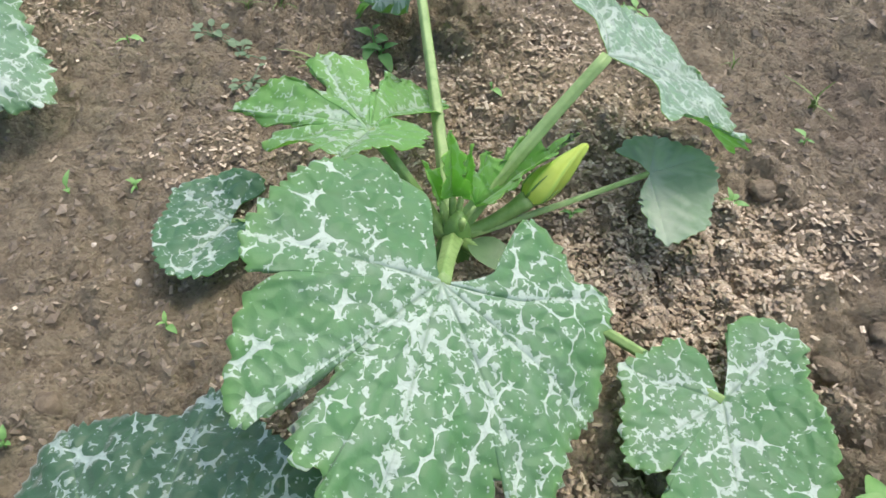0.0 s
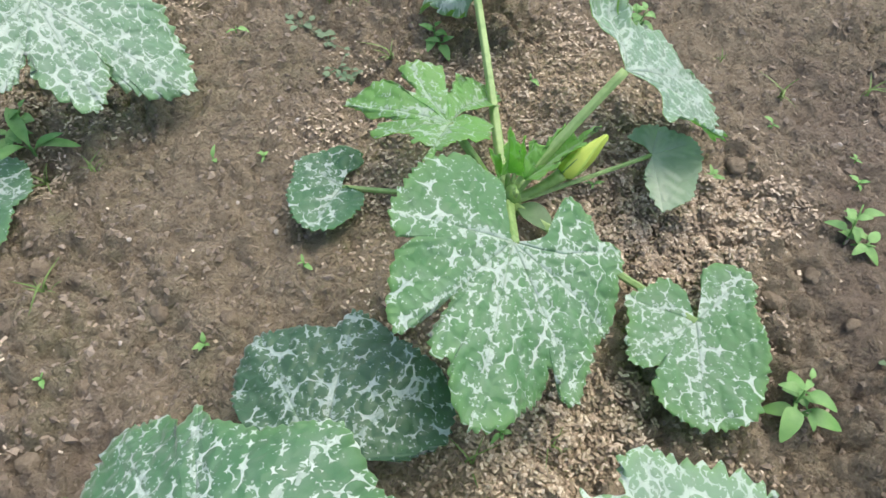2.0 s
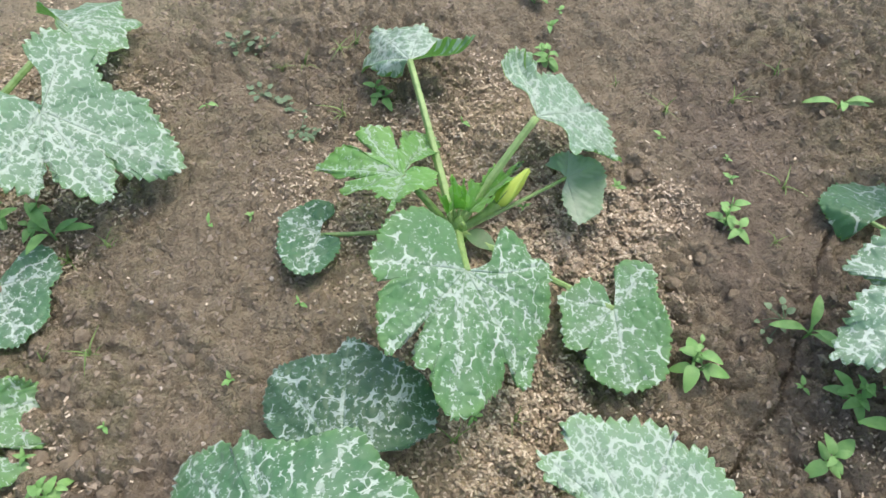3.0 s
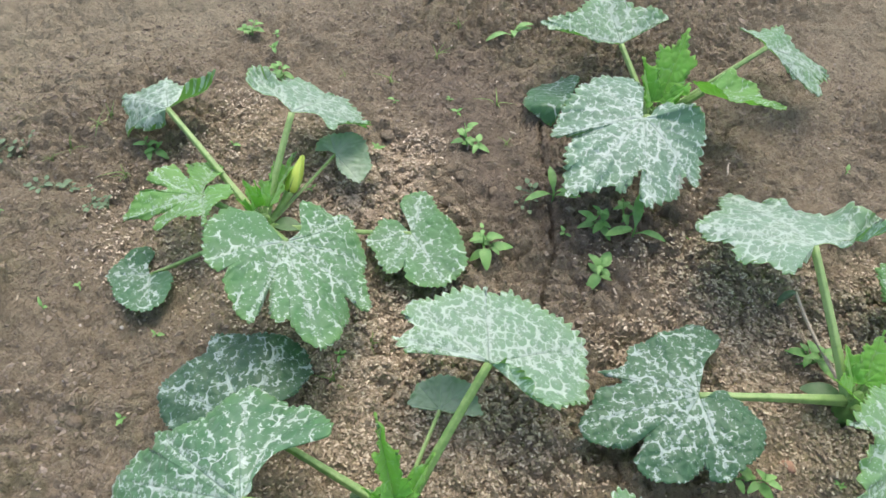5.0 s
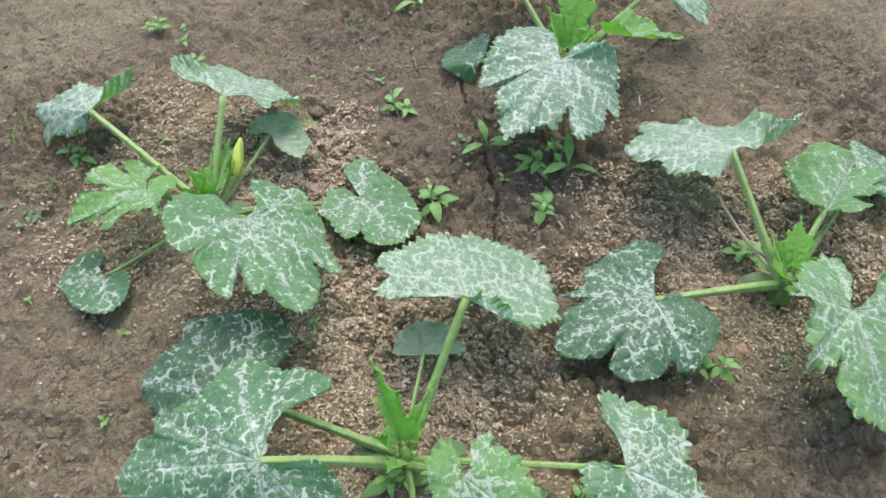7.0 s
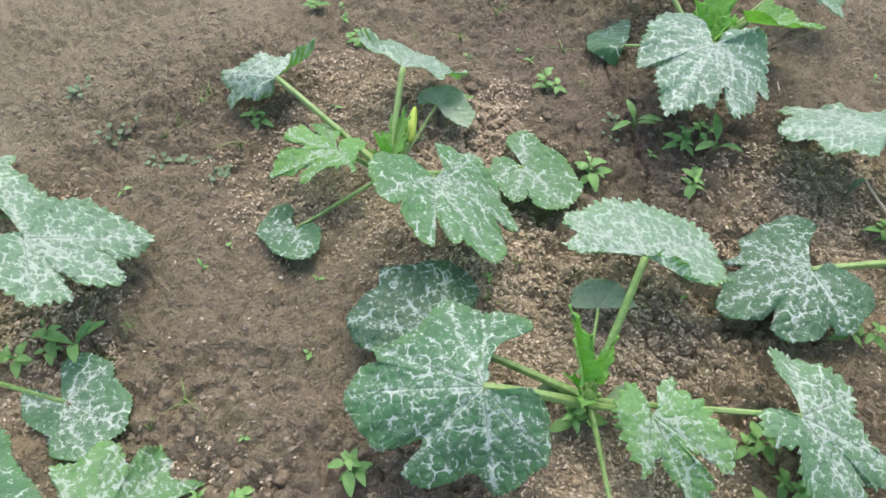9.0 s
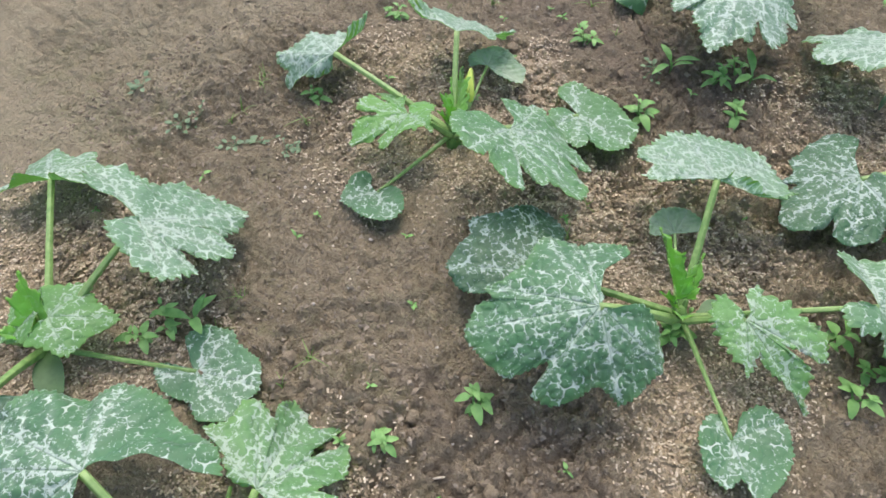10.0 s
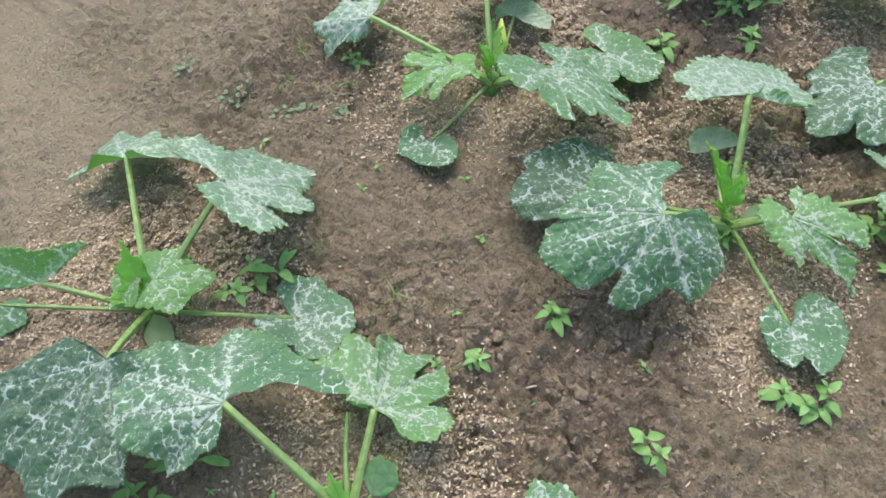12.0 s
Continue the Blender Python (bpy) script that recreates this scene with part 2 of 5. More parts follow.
        n = m.bump(m.ramp(bits.outputs["Distance"], 0.1, 0.6, 1.0, 0.0), 0.8, 0.0018, n)
        n = m.bump(m.noise(pos, 420.0, 4.0, 0.75), 1.0, 0.0024, n)
    m.link(n, m.bsdf.inputs["Normal"])
    return m.mat


def island_material(name, low, mid, high, rough=0.8):
    """Many small pieces in one mesh, each with its own shade."""
    m = Nodes(name)
    rnd = m.node("NewGeometry").outputs["Random Per Island"]
    c = m.mix(m.ramp(rnd, 0.0, 0.55), low, mid)
    c = m.mix(m.ramp(rnd, 0.6, 1.0), c, high)
    g = m.noise(m.where(), 300.0)
    c = m.mix(m.ramp(g, 0.3, 0.7, 0.35, 0.0), c, tuple(v * 0.5 for v in low))
    m.link(c, m.bsdf.inputs["Base Color"])
    m.bsdf.inputs["Roughness"].default_value = rough
    m.link(m.bump(g, 0.4, 0.0006), m.bsdf.inputs["Normal"])
    return m.mat


LEAF_TOP, LEAF_UNDER = leaf_material("leaf_top", False), leaf_material("leaf_underside", True)
STALK = plain_green("leaf_stalk", (0.16, 0.30, 0.08), (0.30, 0.45, 0.16), 0.45, 90.0, 0.1)
HEART = plain_green("stem_green", (0.10, 0.22, 0.05), (0.20, 0.36, 0.09), 0.5, 70.0, 0.1)
SEED = plain_green("seed_leaf_green", (0.075, 0.155, 0.060), (0.115, 0.215, 0.090), 0.5, 70.0, 0.2)
PETAL = petal_material()
WEED = plain_green("weed_green", (0.165, 0.37, 0.10), (0.26, 0.49, 0.15), 0.5, 80.0, 0.3)
WEED_GREY = plain_green("weed_grey_green", (0.12, 0.20, 0.10), (0.20, 0.29, 0.16), 0.6, 80.0, 0.2)
GRASS = plain_green("grass_green", (0.14, 0.26, 0.06), (0.26, 0.38, 0.12), 0.5, 50.0, 0.3)
SOIL, CLOD = soil_material("soil"), soil_material("clod_soil", True)
CHIP = island_material("wood_shavings", (0.31, 0.245, 0.165), (0.48, 0.392, 0.268), (0.74, 0.64, 0.475))
CRUMB = island_material("crumb_soil", (0.170, 0.138, 0.098), (0.245, 0.203, 0.146), (0.335, 0.282, 0.210), 0.92)
PEBBLE = island_material("pebble", (0.38, 0.33, 0.27), (0.50, 0.45, 0.37), (0.64, 0.58, 0.50), 0.7)
TWIG = island_material("dry_twig", (0.40, 0.33, 0.24), (0.55, 0.47, 0.36), (0.70, 0.62, 0.50), 0.8)

# ---- helpers for meshes ----
rng = np.random.default_rng(7)


def mesh_of(name, verts, faces, smooth=True):
    me = bpy.data.meshes.new(name)
    me.from_pydata([tuple(map(float, v)) for v in verts], [], [tuple(map(int, f)) for f in faces])
    me.update()
    if smooth:
        me.shade_smooth()
    return me


def part(name, me, material, parent, label=""):
    ob = new(name, me)
    if material is not None and not me.materials:
        me.materials.append(material)
    ob.parent = parent
    return tagged(ob, label)


def thing(name, at, label, category, group="", kind=""):
    ob = new(name)
    ob.empty_display_size = 0.02
    ob.matrix_world = at if isinstance(at, Matrix) else Matrix.Translation(at)
    return tagged(ob, label, category, group, kind)


def hash2(i, j, seed):
    v = np.sin(i * 127.1 + j * 311.7 + seed * 74.7) * 43758.5453
    return v - np.floor(v)


def value_noise(x, y, seed):
    i, j = np.floor(x), np.floor(y)
    u, v = x - i, y - j
    u, v = u * u * (3 - 2 * u), v * v * (3 - 2 * v)
    a, b = hash2(i, j, seed), hash2(i + 1, j, seed)
    c, d = hash2(i, j + 1, seed), hash2(i + 1, j + 1, seed)
    return (a + (b - a) * u) * (1 - v) + (c + (d - c) * u) * v - 0.5


def lumps(x, y, cell, seed):
    """Rounded crumbs on a jittered grid, 0 to 1."""
    i, j = np.floor(x / cell), np.floor(y / cell)
    best = np.zeros_like(x)
    for di in (-1, 0, 1):
        for dj in (-1, 0, 1):
            a, b = i + di, j + dj
            px, py = (a + hash2(a, b, seed)) * cell, (b + hash2(a, b, seed + 5)) * cell
            r = cell * (0.25 + 0.55 * hash2(a, b, seed + 9))
            d2 = ((x - px) ** 2 + (y - py) ** 2) / r**2
            best = np.maximum(best, np.sqrt(np.clip(1 - d2, 0, 1)) * r / cell)
    return best


CRACKS = [
    [(0.525, 0.29), (0.494, 0.243), (0.471, 0.209), (0.442, 0.182), (0.416, 0.168), (0.398, 0.147), (0.385, 0.128), (0.352, 0.11)],
    [(-0.165, -0.024), (-0.204, -0.03), (-0.255, -0.037), (-0.285, -0.046)],
    [(1.10, 0.218), (1.04, 0.25), (1.01, 0.249), (0.937, 0.247), (0.897, 0.222)],
    [(0.632, 0.452), (0.589, 0.40), (0.559, 0.342)],
    [(0.36, 0.60), (0.385, 0.55), (0.37, 0.50), (0.40, 0.45)],
]
CHIPS = [(0.10, 0.54, 0.24, 1.0), (0.28, 0.47, 0.11, 2.2), (0.12, 0.02, 0.23, 1.2), (-0.12, -0.15, 0.14, 1.0), (0.11, 0.22, 0.09, 1.0), (0.60, -0.12, 0.22, 1.1), (0.80, -0.25, 0.16, 0.9), (-0.66, 0.74, 0.24, 1.1), (-0.62, 0.54, 0.12, 0.8), (-0.70, 0.18, 0.20, 1.2)]


def chip_mask(x, y):
    m = np.zeros_like(x)
    for cx, cy, r, k in CHIPS:
        m = np.maximum(m, min(k, 1.3) * np.exp(-(((x - cx) ** 2 + (y - cy) ** 2) / r**2) ** 1.6))
    return np.clip(m * (0.85 + 1.0 * value_noise(x * 14, y * 14, 93)), 0, 1)


def path_mask(x, y):
    """The trodden pale ground round the bed."""
    d = np.hypot(np.maximum(x - 0.3, 0) * 1.05, y) + 0.02 * np.clip(-x, 0, 1) + 0.05 * np.clip((0.3 - x) / 0.4, 0, 1)
    d = d + 0.12 * value_noise(x * 3, y * 3, 41)
    d = d + np.clip(0.1 - y, 0, 1) * 0.15 * (x > 0.3)
    far = np.clip((np.hypot(x, y) - 2.2) / 1.2, 0, 1)
    far = np.maximum(far, 0.9 * np.clip((x - 0.45) / 0.5, 0, 1))
    return np.clip((d - 0.93) / 0.14, 0, 1) * np.clip((y + 0.7) / 0.4, 0, 1) * (1 - 0.7 * far)


def damp_mask(x, y):
    """Moist darker soil in the furrows between the plants."""
    m = np.zeros_like(x)
    for cx, cy, rx, ry, k in ((0.53, 0.42, 0.13, 0.42, 0.75), (-0.36, 0.06, 0.14, 0.20, 0.6), (0.62, 0.10, 0.14, 0.12, 0.6), (-0.55, 0.02, 0.16, 0.14, 0.5)):
        d = np.hypot((x - cx) / rx, (y - cy) / ry) + 0.5 * value_noise(x * 9, y * 9, 81) + 0.25 * value_noise(x * 25, y * 25, 82)
        m = np.maximum(m, k * np.clip((1.15 - d) / 0.5, 0, 1))
    return m


def land(x, y):
    """Height of the bare ground without its crumbs."""
    a, b = 1.1 * np.tanh((x - 0.2) / 1.1), 1.1 * np.tanh((y - 0.3) / 1.1)
    return 0.0073 + 0.03 * a + 0.0633 * b + 0.0114 * a * a + 0.0097 * a * b - 0.0138 * b * b


def crust(x, y, cell, seed):
    """Broken crust: flat pieces of uneven height with grooves between."""
    i, j = np.floor(x / cell), np.floor(y / cell)
    first, second, high = np.full_like(x, 9.0), np.full_like(x, 9.0), np.zeros_like(x)
    for di in (-1, 0, 1):
        for dj in (-1, 0, 1):
            a, b = i + di, j + dj
            d = np.hypot(x / cell - a - hash2(a, b, seed), y / cell - b - hash2(a, b, seed + 5))
            nearer = d < first
            second = np.where(nearer, first, np.minimum(second, d))
            high = np.where(nearer, hash2(a, b, seed + 9), high)
            first = np.where(nearer, d, first)
    return np.clip((second - first) / 0.3, 0, 1) * (0.35 + 0.65 * high)


def ground_height(x, y):
    h = land(x, y)
    near = np.exp(-((np.hypot(x - 0.1, y - 0.3) / 2.2) ** 4))
    path = path_mask(x, y)
    rough = near * (1 - 0.45 * path)
    h = h + near * (0.022 * value_noise(x * 5, y * 5, 1) + 0.018 * value_noise(x * 13, y * 13, 2))
    h = h + rough * (0.014 * value_noise(x * 30, y * 30, 3) + 0.009 * value_noise(x * 75, y * 75, 4))
    clods = np.clip(value_noise(x * 4, y * 4, 15) * 1.4 + 0.7, 0.35, 1)
    h = h + rough * clods * (0.014 * lumps(x, y, 0.062, 23) + 0.014 * lumps(x, y, 0.031, 21) + 0.012 * lumps(x, y, 0.016, 22) - 0.011)
    wx, wy = x + 0.012 * value_noise(x * 40, y * 40, 61), y + 0.012 * value_noise(x * 40, y * 40, 62)
    h = h + rough * clods * (0.016 * crust(wx, wy, 0.040, 71) + 0.010 * crust(wx, wy, 0.019, 72) - 0.010)
    wx = x + 0.007 * value_noise(x * 38, y * 38, 8) + 0.004 * value_noise(x * 110, y * 110, 10)
    wy = y + 0.007 * value_noise(x * 38, y * 38, 11) + 0.004 * value_noise(x * 110, y * 110, 12)
    for line in CRACKS:
        d = np.full_like(h, 9.0)
        for (ax, ay), (bx, by) in zip(line, line[1:]):
            t = np.clip(((wx - ax) * (bx - ax) + (wy - ay) * (by - ay)) / ((bx - ax) ** 2 + (by - ay) ** 2), 0, 1)
            d = np.minimum(d, np.hypot(wx - ax - t * (bx - ax), wy - ay - t * (by - ay)))
        h = h - (0.030 if line is CRACKS[0] else 0.017) * np.exp(-((d / 0.0033) ** 2)) * np.clip(0.75 + 1.2 * value_noise(x * 30, y * 30, 9), 0.45, 1)
    return h


def gz(x, y):
    return float(ground_height(np.array([float(x)]), np.array([float(y)]))[0])


def axis(lo, hi, step, reach):
    """Fine steps in the bed, growing steps out to the horizon."""
    inner = list(np.arange(lo, hi + step / 2, step))
    grow = [step * 1.22**k for k in range(1, 60)]
    outer = [s for s in np.cumsum(grow) if s < reach]
    return np.array([lo - s for s in reversed(outer)] + inner + [hi + s for s in outer])


# ---- ground ----
gx, gy = axis(-1.05, 1.45, 0.0044, 400), axis(-0.55, 1.35, 0.0044, 400)
GX, GY = np.meshgrid(gx, gy)
nx, ny = len(gx), len(gy)
GZ = ground_height(GX.ravel(), GY.ravel())
idx = np.arange(nx * ny).reshape(ny, nx)
quads = np.stack([idx[:-1, :-1], idx[:-1, 1:], idx[1:, 1:], idx[1:, :-1]], -1).reshape(-1, 4)
me = bpy.data.meshes.new("ground")
me.vertices.add(nx * ny)
me.vertices.foreach_set("co", np.stack([GX.ravel(), GY.ravel(), GZ], -1).ravel())
me.loops.add(len(quads) * 4)
me.loops.foreach_set("vertex_index", quads.ravel())
me.polygons.add(len(quads))
me.polygons.foreach_set("loop_start", np.arange(0, len(quads) * 4, 4))
me.update(calc_edges=True)
me.shade_smooth()
mask = np.ones((nx * ny, 4))
mask[:, 0] = chip_mask(GX.ravel(), GY.ravel())
mask[:, 1] = path_mask(GX.ravel(), GY.ravel())
mask[:, 3] = damp_mask(GX.ravel(), GY.ravel())
mask[:, 2] = np.clip(value_noise(GX.ravel() * 4, GY.ravel() * 4, 31) * 3, 0, 1)
me.color_attributes.new("groundmask", "FLOAT_COLOR", "POINT").data.foreach_set("color", mask.ravel())
me.materials.append(SOIL)
ground = tagged(new("ground", me), "dry brown crumbly garden soil with cracks and hollows", "soil", kind="structure")

# ---- courgette leaves and stalks ----


def tube(points, radii, sides=10, ribs=0.0):
    """A tapered tube through points."""
    P = np.array(points, float)
    n = len(P)
    T = np.gradient(P, axis=0)
    T /= np.linalg.norm(T, axis=1)[:, None] + 1e-12
    side = np.cross(T[0], (0.31, 0.17, 0.93))
    side /= np.linalg.norm(side)
    verts = []
    for k in range(n):
        side = side - T[k] * (side @ T[k])
        side /= np.linalg.norm(side)
        other = np.cross(T[k], side)
        for i in range(sides):
            a = 2 * math.pi * i / sides
            r = radii[k] * (1 + ribs * math.cos(5 * a))
            verts.append(P[k] + r * (math.cos(a) * side + math.sin(a) * other))
    faces = [(k * sides + i, k * sides + (i + 1) % sides, (k + 1) * sides + (i + 1) % sides, (k + 1) * sides + i) for k in range(n - 1) for i in range(sides)]
    verts += [P[0], P[-1]]
    faces += [(n * sides, (i + 1) % sides, i) for i in range(sides)]
    faces += [(n * sides + 1, (n - 1) * sides + i, (n - 1) * sides + (i + 1) % sides) for i in range(sides)]
    return verts, faces


def bend(a, b, c, n=12):
    a, b, c = (np.array(v, float) for v in (a, b, c))
    return [(1 - t) ** 2 * a + 2 * t * (1 - t) * b + t * t * c for t in np.linspace(0, 1, n)]


def margin(lobes, seed, young, jag):
    """The toothed edge of a leaf through its lobe tips and the bays between them."""
    B, R, L = (np.array([l[i] for l in lobes], float) for i in range(3))
    K = np.stack([R * np.cos(np.radians(B)), R * np.sin(np.radians(B)), L], -1)
    n = len(K)
    tips = [i for i in range(1, n - 1) if R[i] >= R[i - 1] and R[i] >= R[i + 1] and R[i] > 0.42 * R.max()]
    ribs = []
    for i in sorted(tips, key=lambda i: -R[i]):
        if all(abs(B[i] - B[j]) > 21 for j in ribs):
            ribs.append(i)
    ribs = sorted(ribs[:9])
    pts, col = [], []
    for i in range(n - 1):
        a, b = K[i], K[i + 1]
        ta = (K[i + 1] - K[i - 1]) * 0.5 if i else b - a
        tb = (K[i + 2] - K[i]) * 0.5 if i + 2 < n else b - a
        long = np.linalg.norm((b - a)[:2])
        ta, tb = (t * min(1.0, long / (np.linalg.norm(t[:2]) + 1e-9)) * 0.8 for t in (ta, tb))
        k = max(2, int(math.ceil(long / 0.0034)))
        u = list(np.arange(k) / k)
        if i in ribs:
            col.append(len(pts))
            u = sorted(u + [0.0016 / long])
        if i + 1 in ribs:
            u = u + [1 - 0.0016 / long] if 1 - 0.0016 / long > u[-1] else u
        for t in u:
            h1, h2 = t * t * (3 - 2 * t), t**3 - 2 * t * t + t
            pts.append(a * (1 - h1) + b * h1 + ta * h2 + tb * (t**3 - t * t))
    pts.append(K[-1])
    P = np.array(pts)
    size = R.max()
    arc = np.concatenate([[0], np.cumsum(np.linalg.norm(np.diff(P[:, :2], axis=0), axis=1))])
    T = np.gradient(P[:, :2], axis=0)
    T /= np.linalg.norm(T, axis=1)[:, None] + 1e-9
    N = np.stack([T[:, 1], -T[:, 0]], -1)
    far = np.clip(np.hypot(P[:, 0], P[:, 1]) / (0.35 * size), 0, 1)
    wave = 0.026 * size * value_noise(arc / 0.028, arc * 0 + 7, seed) * far
    P[:, :2] += N * wave[:, None]
    beat = arc / (0.0105 + 0.002 * young + 0.22 * jag) + 1.3 * value_noise(arc / 0.025, arc * 0, seed)
    saw = np.abs(beat % 1.0 - 0.36) / 0.64
    deep = (0.0044 + 0.004 * max(young, 0) + 0.25 * jag) * (1.0 + 1.1 * value_noise(arc / 0.013, arc * 0 + 3, seed))
    cut = N * (np.minimum(deep, 0.09 * size) * (0.35 - saw) * far)[:, None]
    return P, cut, arc, col, size


def blade(lobes, seed, silver, young, pucker=0.03, rings=30, thick=0.0007, fold=0.0, jag=0.0, rugged=0.034, curl=()):
    """A lobed, toothed leaf blade round its stalk's joint.

    lobes: bearing in degrees, reach and lift of each lobe tip and of each bay between two lobes, from one
    side of the stalk's gap round to the other. curl: from and to which bearing the edge turns up, and how far."""
    r = np.random.default_rng(seed)
    P, cut, arc, col, size = margin(lobes, seed, young, jag)
    th, reach = np.unwrap(np.arctan2(P[:, 1], P[:, 0])), np.hypot(P[:, 0], P[:, 1])
    S = (np.linspace(0, 1, rings + 1)[1:] ** 0.85)[:, None]
    # beside the stalk's gap the edge runs in a bow, so the blade bends with it there
    third = len(th) // 3
    head, tail = int(np.argmin(th[:third])), len(th) - third + int(np.argmax(th[-third:]))
    bow = 0 * S * th[None, :]
    for end, gap in ((head, slice(0, head + 1)), (tail, slice(len(th) - 1, tail - 1, -1))):
        inner = th[gap]
        most = np.max(np.abs(inner - th[end]))
        if len(inner) > 3 and 0.1 < most < 1.8:
            at = np.interp(S[:, 0] * reach[end], np.maximum.accumulate(reach[gap]), inner) - th[end]
            bow = bow + 0.65 * at[:, None] * np.clip(1 - np.abs(th - th[end]) / (most + 0.12), 0, 1)[None, :]
    keep = slice(head, tail + 1)
    P, cut, arc, th, bow = P[keep], cut[keep], arc[keep], th[keep], bow[:, keep]
    col = [k - head for k in col if head < k < tail]
    x = S * np.hypot(P[:, 0], P[:, 1])[None, :] * np.cos(th + bow) + S**9 * cut[None, :, 0]
    y = S * np.hypot(P[:, 0], P[:, 1])[None, :] * np.sin(th + bow) + S**9 * cut[None, :, 1]
    ribs = th[col] if col else np.zeros(1)
    off = np.min(np.abs((th[:, None] - ribs[None, :] + math.pi) % (2 * math.pi) - math.pi), axis=1)
    swell = np.clip(off / 0.32, 0, 1) ** 0.7
    z = P[None, :, 2] * S**1.5 + 0.012 * size * 4 * S * (1 - S)
    z = z + pucker * size * swell[None, :] * S * (1.15 - 0.6 * S)
    z = z + 0.085 * size * S**2.5 * value_noise(arc / 0.040, arc * 0 + 11, seed)[None, :]
    z = z + 0.030 * size * S**5 * value_noise(arc / 0.014, arc * 0 + 19, seed)[None, :]
    z = z + rugged * size * (value_noise(x / 0.022 + 50, y / 0.022, seed) + 0.5 * value_noise(x / 0.010 + 50, y / 0.010, seed + 1)) * S
    z = z + fold * np.abs(y)
    for first, last, high in curl:
        deg = np.degrees(th)
        span = np.clip((deg - first) / 12, 0, 1) * np.clip((last - deg) / 12, 0, 1)
        z = z + high * span[None, :] * np.clip((S - 0.72) / 0.28, 0, 1) ** 1.4
    rad = np.hypot(x, y)
    dist = off[None, :] * rad
    vein = np.exp(-((dist / 0.0016) ** 2)) * (1 - 0.75 * S)
    wide = np.exp(-((dist / 0.0115) ** 2)) * (1 - 0.25 * S)
    crease = np.zeros_like(x)
    for k, a in zip(col, ribs):
        tip = float(np.hypot(P[k, 0], P[k, 1]))
        for s0, turn in ((0.16, 0.75), (0.26, -0.8), (0.38, 0.72), (0.48, -0.75), (0.60, 0.68), (0.70, -0.7)):
            px, py = s0 * tip * math.cos(a), s0 * tip * math.sin(a)
            dx, dy = math.cos(a + turn), math.sin(a + turn)
            t = np.clip((x - px) * dx + (y - py) * dy, 0, 0.40 * tip)
            d = np.hypot(x - px - t * dx, y - py - t * dy)
            wide = np.maximum(wide, 0.88 * np.exp(-((d / 0.0052) ** 2)) * (1 - 0.35 * S))
            vein = np.maximum(vein, 0.45 * np.exp(-((d / 0.0022) ** 2)) * (1 - 0.6 * S))
            crease = np.maximum(crease, 0.5 * np.exp(-((d / 0.0045) ** 2)) * (1 - 0.5 * S))
    z = z - 0.0006 * vein - 0.011 * size * crease * S
    n, m = len(th), rings
    top = np.concatenate([[(0, 0, 0)], np.stack([x, y, z], -1).reshape(-1, 3)])
    ids = 1 + np.arange(m * n).reshape(m, n)
    tri = [(0, int(ids[0, k]), int(ids[0, k + 1])) for k in range(n - 1)]
    quad = [(int(a), int(b), int(c), int(d)) for a, b, c, d in np.stack([ids[:-1, :-1], ids[1:, :-1], ids[1:, 1:], ids[:-1, 1:]], -1).reshape(-1, 4)]
    count = len(top)
    faces = tri + quad
    low = top - np.array((0, 0, thick))
    under = [tuple(v + count for v in reversed(f)) for f in faces]
    rim = [int(ids[i, 0]) for i in range(m)] + [int(v) for v in ids[-1]] + [int(ids[i, -1]) for i in reversed(range(m))]
    rim = [0] + [v for k, v in enumerate(rim) if k == 0 or v != rim[k - 1]]
    edge = [(b, a, a + count, b + count) for a, b in zip(rim, rim[1:] + rim[:1])]
    me = mesh_of("leaf", np.concatenate([top, low]), faces + under + edge)
    me.materials.append(LEAF_TOP)
    me.materials.append(LEAF_UNDER)
    me.polygons.foreach_set("material_index", [0] * len(faces) + [1] * (len(under) + len(edge)))
    data = np.ones((count, 4))
    data[0, 0], data[1:, 0] = 1.0, vein.ravel()
    data[0, 1], data[1:, 1] = silver, silver
    data[:, 2] = young
    data[0, 3], data[1:, 3] = 1.0, wide.ravel()
    me.color_attributes.new("leafdata", "FLOAT_COLOR", "POINT").data.foreach_set("color", np.concatenate([data, data]).ravel())
    edge_tint = np.concatenate([[0.0], np.broadcast_to(S**14, x.shape).ravel()])
    me.attributes.new("rim", "FLOAT", "POINT").data.foreach_set("value", np.concatenate([edge_tint, edge_tint]))
    shift = r.uniform(0, 3, 2)
    flat = np.concatenate([top[:, :2], top[:, :2]]) + shift
    loops = np.zeros(len(me.loops), dtype=np.int32)
    me.loops.foreach_get("vertex_index", loops)
    me.uv_layers.new(name="UVMap").data.foreach_set("uv", flat[loops].ravel())
    return me


PLANTS = {}


def courgette(key, x, y, label):
    base = Vector((x, y, gz(x, y)))
    ob = thing("courgette_plant", base, label, "courgette plant", "courgette plants in the bed")
    PLANTS[key] = ob
    # short ribbed stem with old stalk stubs
    v, f = tube([(0, 0, -0.03), (0, 0, 0.0), (0.002, 0, 0.02), (0.003, 0.002, 0.04), (0.003, 0.003, 0.052)], [0.015, 0.016, 0.015, 0.011, 0.004], 14, 0.10)
    part("stem", mesh_of("stem", v, f), HEART, ob, "short thick ribbed green stem")
    return ob


count = [0]


